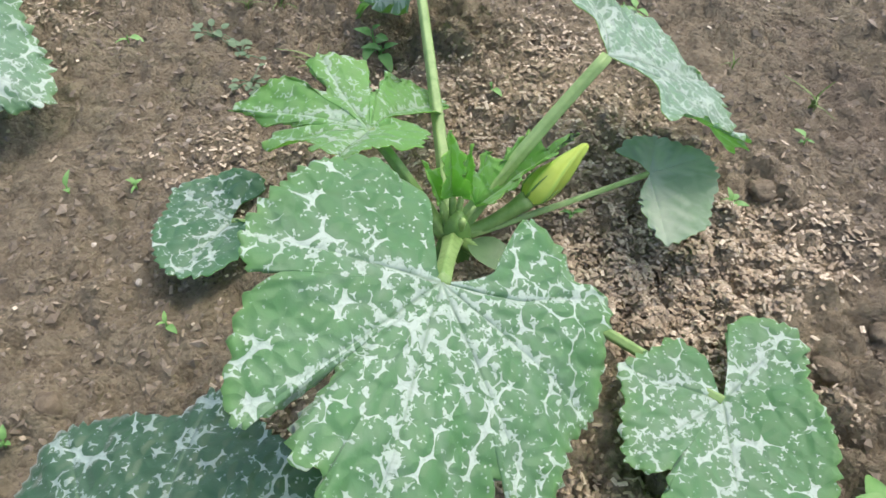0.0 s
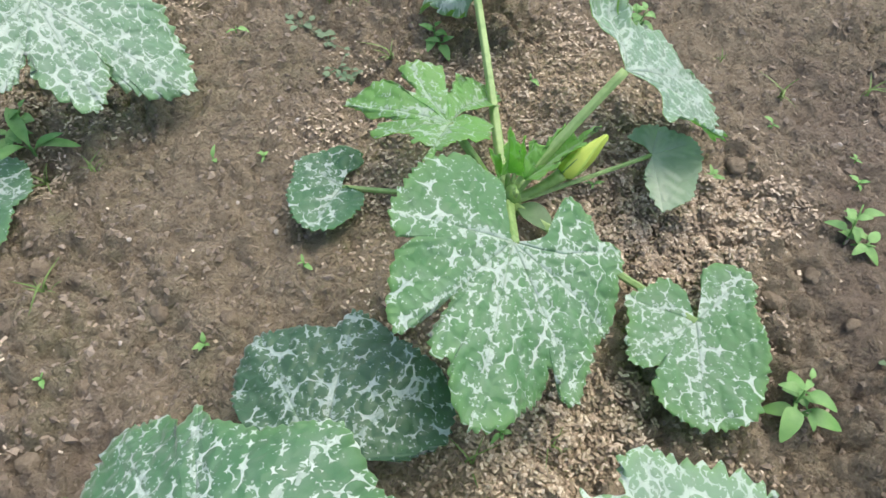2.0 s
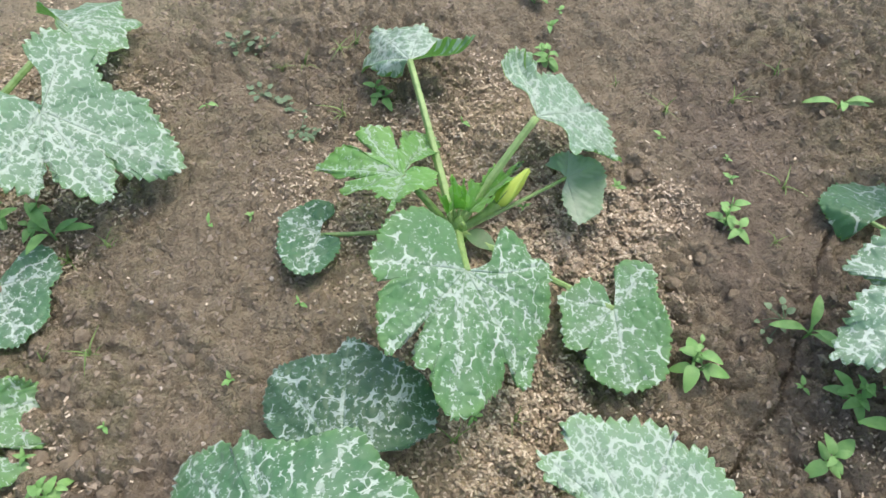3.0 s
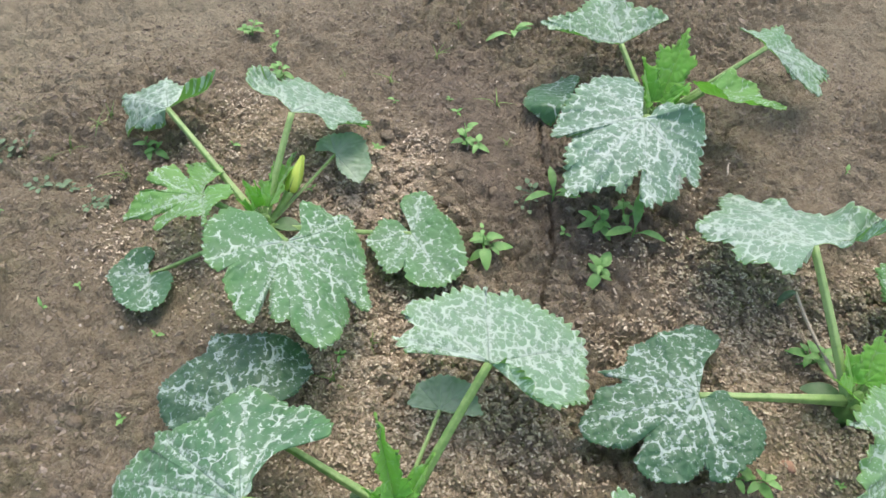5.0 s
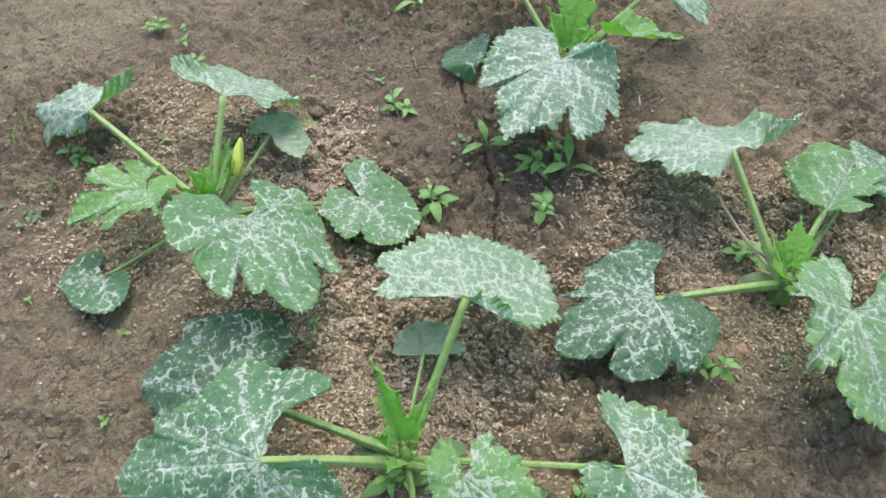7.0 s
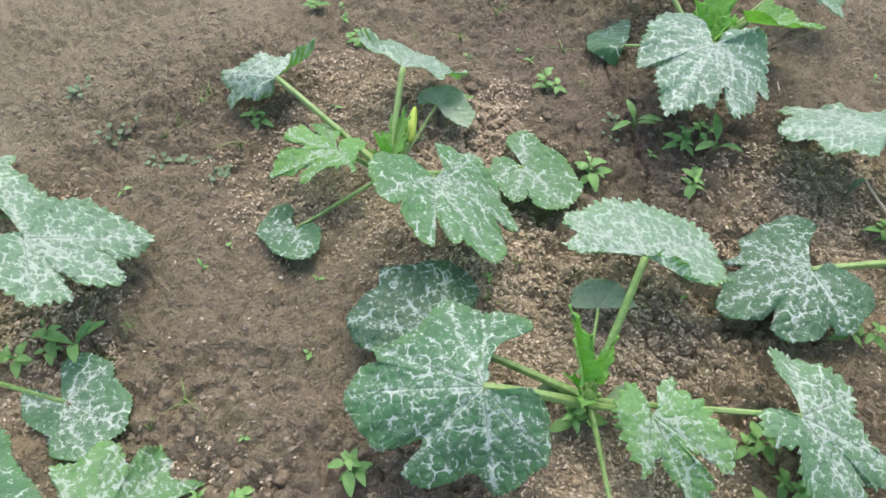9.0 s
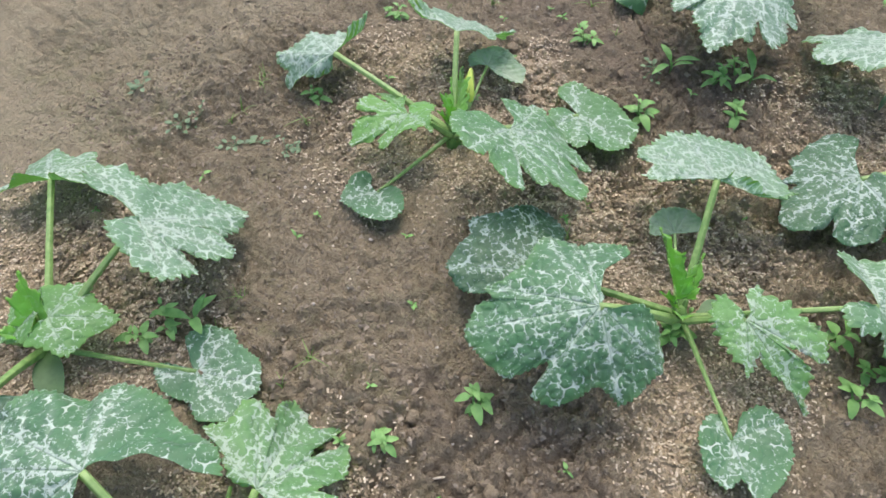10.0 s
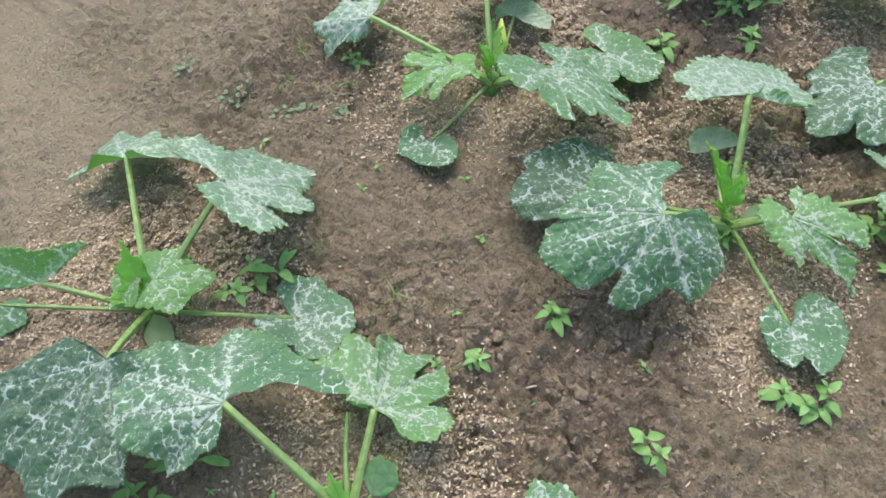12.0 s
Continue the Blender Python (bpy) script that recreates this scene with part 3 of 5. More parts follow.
def leaf(key, joint, turn, lobes, silver=0.6, young=0.0, label="", arch=0.35, thick=1.0, pleat=0.0, curl=()):
    ob = PLANTS[key]
    base = ob.matrix_world.translation
    count[0] += 1
    me = blade(lobes, count[0] * 13 + 5, silver, young, 0.035 + 0.03 * max(young, 0) + pleat, jag=0.02 if silver > 0.75 else 0.0, curl=curl)
    j = np.array(joint) - np.array(base) - np.array((0, 0, 0.001))
    flat = np.array((j[0], j[1], 0))
    d = np.linalg.norm(flat) + 1e-6
    start = flat / d * 0.008 + np.array((0, 0, 0.028))
    start = start + np.array((-flat[1], flat[0], 0)) / d * 0.004 * (count[0] % 3 - 1)
    mid = start + (j - start) * 0.5 + np.array((0, 0, arch * 0.25 * d))
    r0 = 0.0065 * thick
    v, f = tube(bend(start, mid, j, 16), r0 * (0.78 + 0.42 * np.linspace(1, 0, 16) ** 3), 20, 0.11)
    stalk = part("leaf_stalk", mesh_of("leaf_stalk", v, f), STALK, ob)
    lf = part("leaf", me, None, stalk, label)
    lf.matrix_local = Matrix.Translation(-base) @ pose(*joint, *turn)
    return lf


courgette("A", 0.066, 0.487, "young courgette plant with silver-flecked leaves and a yellow flower bud")
courgette("B", 0.006, -0.04, "courgette plant with a large dark silver-flecked leaf, among wood shavings")
courgette("C", 0.80, 0.325, "courgette plant with a broad silvery leaf on bare soil")
courgette("D", 0.634, -0.262, "courgette plant with drooping silver-flecked leaves among wood shavings")
courgette("E", -0.69, 0.66, "courgette plant with long stalks and silver-flecked leaves")
courgette("F", -0.754, 0.175, "courgette plant with arching stalks and silver-veined leaves")
courgette("G", -0.60, -0.15, "courgette plant with a dark leaf at the edge of the bed")

leaf("A", (0.057, 0.354, 0.142), (-24, 4, -107), [(-125, 0.01, -0.0), (-151, 0.064, -0.005), (-138, 0.087, -0.009), (-121, 0.104, -0.012), (-104, 0.114, -0.008), (-73, 0.125, -0.002), (-61, 0.121, -0.001), (-60, 0.105, -0.001), (-55, 0.121, -0.003), (-44, 0.136, -0.008), (-27, 0.152, -0.012), (-25, 0.148, -0.013), (-23, 0.091, -0.008), (-19, 0.132, -0.005), (-13, 0.146, -0.002), (-8, 0.139, -0.0), (-6, 0.158, 0.001), (6, 0.186, 0.003), (21, 0.164, -0.005), (32, 0.145, -0.011), (41, 0.121, -0.009), (40, 0.156, -0.013), (46, 0.157, -0.013), (66, 0.129, -0.008), (77, 0.131, -0.007), (90, 0.123, -0.005), (115, 0.123, -0.003), (123, 0.102, -0.002), (135, 0.102, -0.002), (153, 0.093, -0.001), (154, 0.073, -0.001), (119, 0.039, -0.001), (105, 0.018, -0.0)], 0.55, 0.15, "large green leaf flecked with silver", arch=0.15, thick=1.15)
leaf("A", (-0.007, 0.532, 0.115), (14, -3, 166), [(-101, 0.029, -0.002), (-116, 0.09, -0.013), (-103, 0.144, -0.02), (-92, 0.117, 0.001), (-80, 0.086, 0.01), (-73, 0.05, 0.006), (-67, 0.083, 0.019), (-41, 0.091, 0.025), (-31, 0.088, 0.017), (-34, 0.06, 0.011), (-22, 0.061, 0.006), (-20, 0.095, 0.008), (0, 0.123, -0.007), (5, 0.092, -0.009), (11, 0.055, -0.01), (12, 0.079, -0.017), (24, 0.083, -0.022), (47, 0.057, -0.01), (70, 0.071, 0.0), (86, 0.066, 0.005), (86, 0.091, 0.008), (119, 0.046, 0.003), (161, 0.053, -0.001), (212, 0.047, -0.007), (232, 0.019, -0.001)], 0.62, 0.66, "bright young leaf with silver veins and ragged edge", arch=0.5, thick=0.9)
leaf("A", (-0.128, 0.503, 0.029), (0, -1, -154), [(-92, 0.005, 0.0), (-118, 0.02, 0.001), (-147, 0.039, 0.003), (-136, 0.053, 0.006), (-111, 0.056, 0.007), (-81, 0.06, 0.006), (-55, 0.068, 0.006), (-32, 0.061, 0.005), (-6, 0.065, 0.006), (20, 0.074, 0.007), (40, 0.078, 0.007), (61, 0.071, 0.007), (98, 0.046, 0.007), (130, 0.029, 0.002), (136, 0.007, 0.0)], 0.45, -0.4, "small dark green leaf near the ground", arch=-0.1, thick=0.6)
leaf("A", (0.264, 0.341, 0.039), (0, 0, -93), [(-150, 0.006, 0.0), (-162, 0.036, 0.002), (-147, 0.055, 0.005), (-127, 0.06, 0.006), (-101, 0.077, 0.007), (-85, 0.074, 0.006), (-70, 0.084, 0.006), (-53, 0.097, 0.007), (-43, 0.092, 0.008), (-37, 0.076, 0.006), (-34, 0.103, 0.008), (-24, 0.114, 0.008), (-15, 0.117, 0.007), (-3, 0.125, 0.007), (12, 0.122, 0.006), (25, 0.113, 0.006), (36, 0.099, 0.006), (62, 0.078, 0.005), (80, 0.068, 0.005), (104, 0.062, 0.004), (123, 0.081, 0.005), (136, 0.089, 0.006), (157, 0.079, 0.006), (171, 0.061, 0.005), (165, 0.028, 0.001), (164, 0.009, 0.0)], 0.55, 0.15, "", arch=-0.1, thick=0.8)
leaf("A", (0.184, 0.584, 0.162), (20, 20, 49), [(-40, 0.02, 0.0), (-36, 0.04, 0.0), (-61, 0.051, 0.0), (-91, 0.072, 0.0), (-74, 0.101, -0.0), (-71, 0.124, -0.001), (-61, 0.141, -0.005), (-40, 0.163, -0.011), (-30, 0.16, -0.01), (-16, 0.18, -0.015), (-10, 0.146, -0.006), (7, 0.145, -0.006), (18, 0.128, -0.002), (36, 0.087, -0.0), (44, 0.098, -0.0), (56, 0.113, -0.0), (86, 0.09, -0.0), (91, 0.068, 0.0), (52, 0.04, 0.0), (10, 0.003, -0.0)], 1.0, 0.25, "silvery leaf standing high", arch=0.2, thick=1, curl=((35, 95, 0.02), (-95, -55, 0.018)))
leaf("A", (0.236, 0.549, 0.068), (0, -1, 17), [(-123, 0.007, 0.0), (-130, 0.03, 0.004), (-126, 0.057, 0.007), (-117, 0.072, 0.007), (-107, 0.09, 0.007), (-91, 0.083, 0.007), (-80, 0.078, 0.007), (-43, 0.059, 0.005), (-28, 0.058, 0.005), (4, 0.058, 0.004), (36, 0.045, 0.004), (57, 0.049, 0.004), (92, 0.042, 0.005), (122, 0.034, 0.002), (103, 0.014, 0.001), (103, 0.002, 0.0)], -0.9, 0, "small dull grey-green leaf", arch=-0.05, thick=0.5)
leaf("A", (0.022, 0.759, 0.12), (-11, 0, 73), [(-86, 0.032, 0.012), (-73, 0.105, -0.006), (-52, 0.076, -0.038), (-30, 0.1, -0.03), (-14, 0.086, -0.024), (3, 0.115, -0.018), (22, 0.1, -0.02), (42, 0.145, -0.022), (54, 0.114, -0.036), (67, 0.124, -0.07), (82, 0.075, -0.025), (98, 0.06, -0.03), (111, 0.018, -0.03)], 0.95, 0.2, "", arch=0.1, thick=1, curl=((-90, -45, 0.028),))
leaf("B", (-0.151, 0.029, 0.16), (-19, 8, 143), [(-134, 0.018, -0.004), (-98, 0.025, -0.009), (-108, 0.059, -0.031), (-134, 0.105, -0.062), (-129, 0.122, -0.079), (-106, 0.125, -0.096), (-100, 0.118, -0.093), (-75, 0.142, -0.08), (-49, 0.128, -0.049), (-36, 0.141, -0.049), (-29, 0.167, -0.058), (-23, 0.149, -0.046), (-19, 0.174, -0.056), (-7, 0.19, -0.057), (0, 0.188, -0.054), (13, 0.168, -0.047), (21, 0.161, -0.046), (27, 0.121, -0.034), (32, 0.103, -0.031), (36, 0.151, -0.05), (47, 0.149, -0.047), (63, 0.123, -0.041), (75, 0.106, -0.047), (87, 0.132, -0.059), (96, 0.131, -0.062), (111, 0.122, -0.063), (124, 0.122, -0.066), (148, 0.095, -0.061), (165, 0.072, -0.036), (173, 0.053, -0.022), (150, 0.018, -0.005)], 0.42, -0.1, "very large dark green leaf flecked with silver", arch=0.3, thick=1.15)
# young -0.85 paints the shade under the leaf above into this one
leaf("B", (-0.105, 0.16, 0.07), (-3, -4, 72), [(-66, 0.049, -0.01), (-68, 0.077, -0.02), (-57, 0.113, -0.024), (-44, 0.131, -0.02), (-30, 0.137, -0.009), (-18, 0.133, -0.007), (-1, 0.144, -0.01), (13, 0.155, -0.013), (21, 0.136, -0.012), (34, 0.142, -0.015), (50, 0.15, -0.018), (65, 0.13, -0.018), (75, 0.107, -0.016), (90, 0.076, -0.006)], 0.45, -0.85, "broad leaf beneath another, shade put into its dark colour", arch=0.2, thick=1)
leaf("B", (0.194, 0.032, 0.13), (16, 5, 55), [(-132, 0.013, 0.0), (-94, 0.026, 0.0), (-125, 0.056, 0.0), (-132, 0.084, 0.0), (-126, 0.104, 0.0), (-105, 0.138, -0.005), (-93, 0.143, -0.007), (-67, 0.165, -0.014), (-53, 0.161, -0.012), (-36, 0.149, -0.009), (-15, 0.14, -0.006), (0, 0.116, -0.0), (3, 0.128, -0.002), (24, 0.123, -0.001), (42, 0.123, -0.001), (56, 0.136, -0.005), (64, 0.135, -0.005), (73, 0.111, -0.0), (83, 0.129, -0.003), (93, 0.117, -0.0), (94, 0.077, -0.0), (78, 0.055, -0.0), (84, 0.04, -0.0), (53, 0.02, -0.0), (100, 0.005, -0.0)], 1.0, 0.3, "pale silvery leaf standing high", arch=0.1, thick=1.1, curl=((-140, -100, 0.018),))
leaf("B", (0.126, 0.046, 0.044), (0, -2, 54), [(-110, 0.018, 0.002), (-97, 0.059, 0.006), (-71, 0.055, 0.005), (-45, 0.058, 0.004), (-22, 0.053, 0.004), (0, 0.053, 0.004), (22, 0.048, 0.005), (44, 0.048, 0.005), (66, 0.043, 0.005), (87, 0.043, 0.006), (100, 0.013, 0.002)], -0.65, 0, "small plain dark green seed leaf", arch=0.2, thick=0.5)
leaf("B", (0.026, -0.126, 0.075), (15, 10, -112), [(-195, 0.008, -0.001), (-189, 0.025, -0.006), (-176, 0.056, -0.022), (-138, 0.053, -0.01), (-114, 0.052, -0.002), (-71, 0.053, -0.004), (-32, 0.084, -0.001), (-10, 0.051, -0.009), (-11, 0.08, -0.02), (0, 0.115, -0.019), (0, 0.156, -0.03), (6, 0.131, -0.023), (17, 0.119, -0.013), (21, 0.102, -0.008), (16, 0.071, -0.008), (26, 0.074, -0.002), (29, 0.125, -0.001), (51, 0.109, -0.007), (59, 0.089, -0.007), (85, 0.074, -0.012), (112, 0.057, -0.017), (125, 0.066, -0.019), (142, 0.044, -0.018), (101, 0.014, -0.001)], 0.8, 0.55, "bright young leaf with pale veins", arch=0.3, thick=0.8)
leaf("B", (0.181, -0.264, 0.07), (1, 15, -66), [(-153, 0.016, -0.002), (-173, 0.027, -0.004), (-164, 0.055, -0.014), (-134, 0.064, -0.015), (-109, 0.06, -0.013), (-87, 0.049, -0.01), (-75, 0.073, -0.021), (-64, 0.107, -0.03), (-52, 0.118, -0.033), (-31, 0.142, -0.026), (-15, 0.12, -0.02), (-13, 0.144, -0.025), (3, 0.157, -0.018), (11, 0.116, -0.013), (17, 0.11, -0.014), (30, 0.097, -0.009), (46, 0.116, -0.011), (63, 0.115, -0.016), (78, 0.112, -0.016), (97, 0.112, -0.031), (118, 0.111, -0.033), (128, 0.072, -0.013), (116, 0.043, -0.009), (115, 0.013, -0.002)], 0.78, 0.2, "", arch=0.05, thick=0.8)
leaf("B", (-0.111, -0.203, -0.006), (0, -1, -129), [(-183, 0.014, 0.0), (-187, 0.038, 0.001), (-156, 0.048, 0.004), (-110, 0.048, 0.005), (-58, 0.067, 0.006), (-28, 0.078, 0.005), (-11, 0.063, 0.004), (-2, 0.095, 0.006), (27, 0.087, 0.005), (64, 0.083, 0.005), (97, 0.085, 0.007), (125, 0.071, 0.007), (140, 0.044, 0.004), (127, 0.016, 0.001)], 0.40, -0.3, "small dark leaf near the soil", arch=0.0, thick=0.6)
leaf("C", (0.668, 0.251, 0.165), (-4, 5, -144), [(-153, 0.013, -0.001), (-168, 0.09, -0.02), (-162, 0.117, -0.024), (-153, 0.129, -0.028), (-123, 0.13, -0.025), (-101, 0.128, -0.022), (-77, 0.138, -0.022), (-58, 0.157, -0.024), (-55, 0.114, -0.016), (-44, 0.155, -0.02), (-32, 0.18, -0.013), (-21, 0.213, -0.011), (-11, 0.172, -0.009), (-8, 0.156, -0.007), (1, 0.16, -0.006), (10, 0.11, -0.009), (11, 0.164, -0.015), (16, 0.177, -0.02), (37, 0.146, -0.033), (52, 0.115, -0.032), (55, 0.139, -0.043), (88, 0.11, -0.017), (101, 0.105, -0.002), (110, 0.081, 0.022), (127, 0.06, 0.012), (153, 0.044, 0.001), (109, 0.011, 0.001)], 0.8, -0.1, "broad silvery green leaf", arch=0.3, thick=1)
leaf("C", (0.669, 0.438, 0.06), (4, 7, 137), [(-117, 0.03, -0.002), (-104, 0.101, -0.007), (-80, 0.125, -0.019), (-40, 0.089, -0.011), (0, 0.076, -0.003), (24, 0.049, -0.016), (49, 0.032, -0.029), (62, 0.01, -0.009)], 0.2, -0.4, "small dull dark leaf", arch=0.1, thick=0.6)
leaf("C", (0.821, 0.462, 0.124), (2, -11, 68), [(-81, 0.035, 0.007), (-68, 0.117, 0.022), (-34, 0.092, 0.021), (0, 0.142, 0.021), (34, 0.106, 0.016), (68, 0.157, 0.011), (82, 0.107, 0.024), (96, 0.087, 0.036), (109, 0.026, 0.011)], 0.9, 0.3, "", arch=0.1, thick=1)
leaf("C", (0.865, 0.284, 0.11), (-18, -4, -70), [(-113, 0.018, 0.009), (-100, 0.06, 0.03), (-70, 0.055, 0.025), (-40, 0.09, 0.02), (-20, 0.097, 0.017), (0, 0.146, 0.014), (15, 0.102, 0.017), (30, 0.09, 0.02), (49, 0.062, 0.029), (68, 0.06, 0.038), (81, 0.018, 0.011)], 0.6, 0.7, "bright green leaf with a silvery top", arch=0.2, thick=1.1)
leaf("C", (1.016, 0.282, 0.15), (9, 19, -35), [(-44, 0.041, -0.005), (-31, 0.136, -0.016), (-16, 0.127, -0.014), (0, 0.159, -0.013), (30, 0.091, -0.011), (60, 0.09, -0.01), (89, 0.059, -0.015), (118, 0.071, -0.021), (131, 0.021, -0.006)], 0.9, 0.4, "", arch=0.1, thick=0.9)
leaf("D", (0.682, -0.084, 0.165), (20, 11, 116), [(-140, 0.054, -0.012), (-127, 0.18, -0.012), (-108, 0.137, -0.024), (-89, 0.15, -0.008), (-69, 0.164, -0.019), (-49, 0.25, -0.029), (-24, 0.162, -0.025), (0, 0.165, -0.02), (18, 0.114, -0.028), (37, 0.108, -0.035), (58, 0.075, -0.032), (78, 0.075, -0.028), (91, 0.022, -0.008)], 1.0, 0.2, "silvery leaf drooping at its edge", arch=0.1, thick=1.1, curl=((-145, -90, 0.034),))
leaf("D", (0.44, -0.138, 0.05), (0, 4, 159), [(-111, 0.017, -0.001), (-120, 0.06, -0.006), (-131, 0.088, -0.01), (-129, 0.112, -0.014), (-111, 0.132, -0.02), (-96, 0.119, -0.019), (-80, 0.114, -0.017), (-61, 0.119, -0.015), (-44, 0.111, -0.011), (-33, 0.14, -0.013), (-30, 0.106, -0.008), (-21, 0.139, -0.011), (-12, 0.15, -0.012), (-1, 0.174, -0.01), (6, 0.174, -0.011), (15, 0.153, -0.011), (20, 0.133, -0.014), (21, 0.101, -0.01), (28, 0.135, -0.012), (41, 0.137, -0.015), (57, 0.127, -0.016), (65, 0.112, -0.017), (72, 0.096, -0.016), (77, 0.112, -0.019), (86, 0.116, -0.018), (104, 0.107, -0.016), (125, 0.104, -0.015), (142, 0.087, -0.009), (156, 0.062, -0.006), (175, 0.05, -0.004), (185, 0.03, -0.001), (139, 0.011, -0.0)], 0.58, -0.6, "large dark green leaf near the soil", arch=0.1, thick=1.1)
leaf("D", (0.564, -0.356, 0.126), (-25, 3, -144), [(-160, 0.012, -0.001), (-193, 0.069, -0.009), (-178, 0.1, -0.017), (-164, 0.089, -0.018), (-136, 0.087, -0.015), (-109, 0.088, -0.005), (-80, 0.113, 0.001), (-75, 0.084, -0.0), (-58, 0.104, -0.008), (-42, 0.118, -0.014), (-36, 0.132, -0.018), (-23, 0.108, -0.015), (-14, 0.078, -0.009), (-16, 0.117, -0.018), (-9, 0.139, -0.02), (-2, 0.159, -0.021), (21, 0.163, -0.019), (34, 0.155, -0.015), (51, 0.145, -0.01), (63, 0.133, -0.006), (81, 0.18, -0.005), (95, 0.187, -0.004), (104, 0.174, -0.003), (119, 0.236, -0.006), (132, 0.2, -0.019), (138, 0.142, -0.015), (129, 0.081, -0.005), (114, 0.022, -0.0)], 0.82, 0.45, "large bright leaf flecked with silver", arch=0.3, thick=1)
leaf("D", (0.767, -0.24, 0.079), (-13, 14, 36), [(-143, 0.01, 0.001), (-173, 0.067, 0.025), (-123, 0.059, 0.004), (-94, 0.068, 0.0), (-72, 0.056, 0.0), (-72, 0.083, 0.0), (-58, 0.122, 0.0), (-48, 0.123, 0.004), (-34, 0.127, 0.006), (-31, 0.167, 0.009), (-16, 0.155, 0.025), (-6, 0.144, 0.032), (6, 0.131, 0.023), (19, 0.121, -0.001), (38, 0.065, -0.003), (72, 0.024, 0.001), (131, 0.011, 0.001)], 0.72, 0.35, "pleated young leaf", arch=0.1, thick=0.9, pleat=0.14)
leaf("D", (0.907, -0.243, 0.06), (-6, 18, -64), [(-34, 0.008, -0.001), (-21, 0.027, -0.003), (-10, 0.062, -0.005), (0, 0.105, -0.007), (28, 0.099, -0.002), (56, 0.133, 0.004), (70, 0.123, -0.002), (85, 0.137, -0.009), (98, 0.041, -0.003)], 0.5, 0.05, "", arch=0.1, thick=0.8)
leaf("E", (-0.518, 0.889, 0.109), (-1, 13, 70), [(-171, 0.013, 0.009), (-158, 0.045, 0.03), (-142, 0.071, 0.005), (-126, 0.12, -0.02), (-103, 0.083, -0.022), (-80, 0.09, -0.025), (-60, 0.085, -0.024), (-41, 0.116, -0.023), (-20, 0.107, -0.021), (0, 0.146, -0.019), (27, 0.108, -0.024), (54, 0.14, -0.028), (69, 0.08, 0.001), (84, 0.045, 0.03), (97, 0.013, 0.009)], 0.75, 0.2, "", arch=0.1, thick=1)
leaf("E", (-0.484, 0.638, 0.167), (-4, 37, -25), [(-232, 0.005, 0.0), (-182, 0.02, 0.0), (-163, 0.054, 0.0), (-127, 0.081, 0.0), (-102, 0.115, 0.0), (-82, 0.133, 0.0), (-70, 0.129, 0.0), (-60, 0.131, 0.0), (-56, 0.102, 0.0), (-53, 0.081, 0.0), (-49, 0.108, 0.0), (-40, 0.122, 0.0), (-33, 0.136, 0.0), (-22, 0.15, 0.0), (-10, 0.129, 0.0), (-1, 0.098, 0.0), (-4, 0.134, 0.0), (1, 0.155, 0.0), (6, 0.173, 0.0), (14, 0.196, 0.0), (26, 0.186, 0.0), (33, 0.174, 0.0), (44, 0.156, 0.0), (53, 0.147, 0.0), (59, 0.132, 0.0), (63, 0.111, 0.0), (78, 0.104, 0.0), (90, 0.127, 0.0), (110, 0.14, 0.0), (123, 0.13, 0.0), (138, 0.09, 0.0), (121, 0.055, 0.0), (116, 0.022, 0.0)], 0.85, 0.15, "broad silver-flecked leaf", arch=0.3, thick=1)
leaf("E", (-0.563, 0.458, 0.022), (0, -1, -34), [(-217, 0.015, 0.0), (-211, 0.036, 0.0), (-205, 0.063, 0.0), (-189, 0.064, 0.0), (-151, 0.056, 0.0), (-105, 0.054, 0.0), (-90, 0.086, 0.0), (-64, 0.106, 0.0), (-50, 0.098, 0.0), (-30, 0.106, 0.0), (-3, 0.095, 0.0), (24, 0.074, 0.0), (43, 0.083, 0.0), (76, 0.081, 0.0), (102, 0.067, 0.0), (109, 0.031, 0.0), (126, 0.01, 0.0)], 0.65, -0.3, "dark leaf lying low", arch=-0.05, thick=0.7)
# young -0.9: colour darkened to stand for the shade on this leaf
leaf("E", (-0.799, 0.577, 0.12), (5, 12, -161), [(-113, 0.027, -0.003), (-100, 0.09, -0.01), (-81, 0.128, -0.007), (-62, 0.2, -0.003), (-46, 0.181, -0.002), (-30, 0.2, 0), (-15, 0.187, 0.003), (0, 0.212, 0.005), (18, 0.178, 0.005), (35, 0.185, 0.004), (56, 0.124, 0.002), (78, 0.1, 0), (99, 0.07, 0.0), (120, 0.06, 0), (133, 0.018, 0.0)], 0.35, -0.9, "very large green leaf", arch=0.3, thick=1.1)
leaf("E", (-0.774, 0.785, 0.115), (20, -48, 19), [(-54, 0.03, -0.002), (-41, 0.099, -0.008), (-20, 0.068, 0.007), (0, 0.056, 0.021), (38, 0.07, 0.008), (75, 0.117, -0.005), (90, 0.096, -0.0), (105, 0.094, 0.004), (118, 0.028, 0.001)], 0.6, 0.4, "", arch=0.1, thick=0.8)
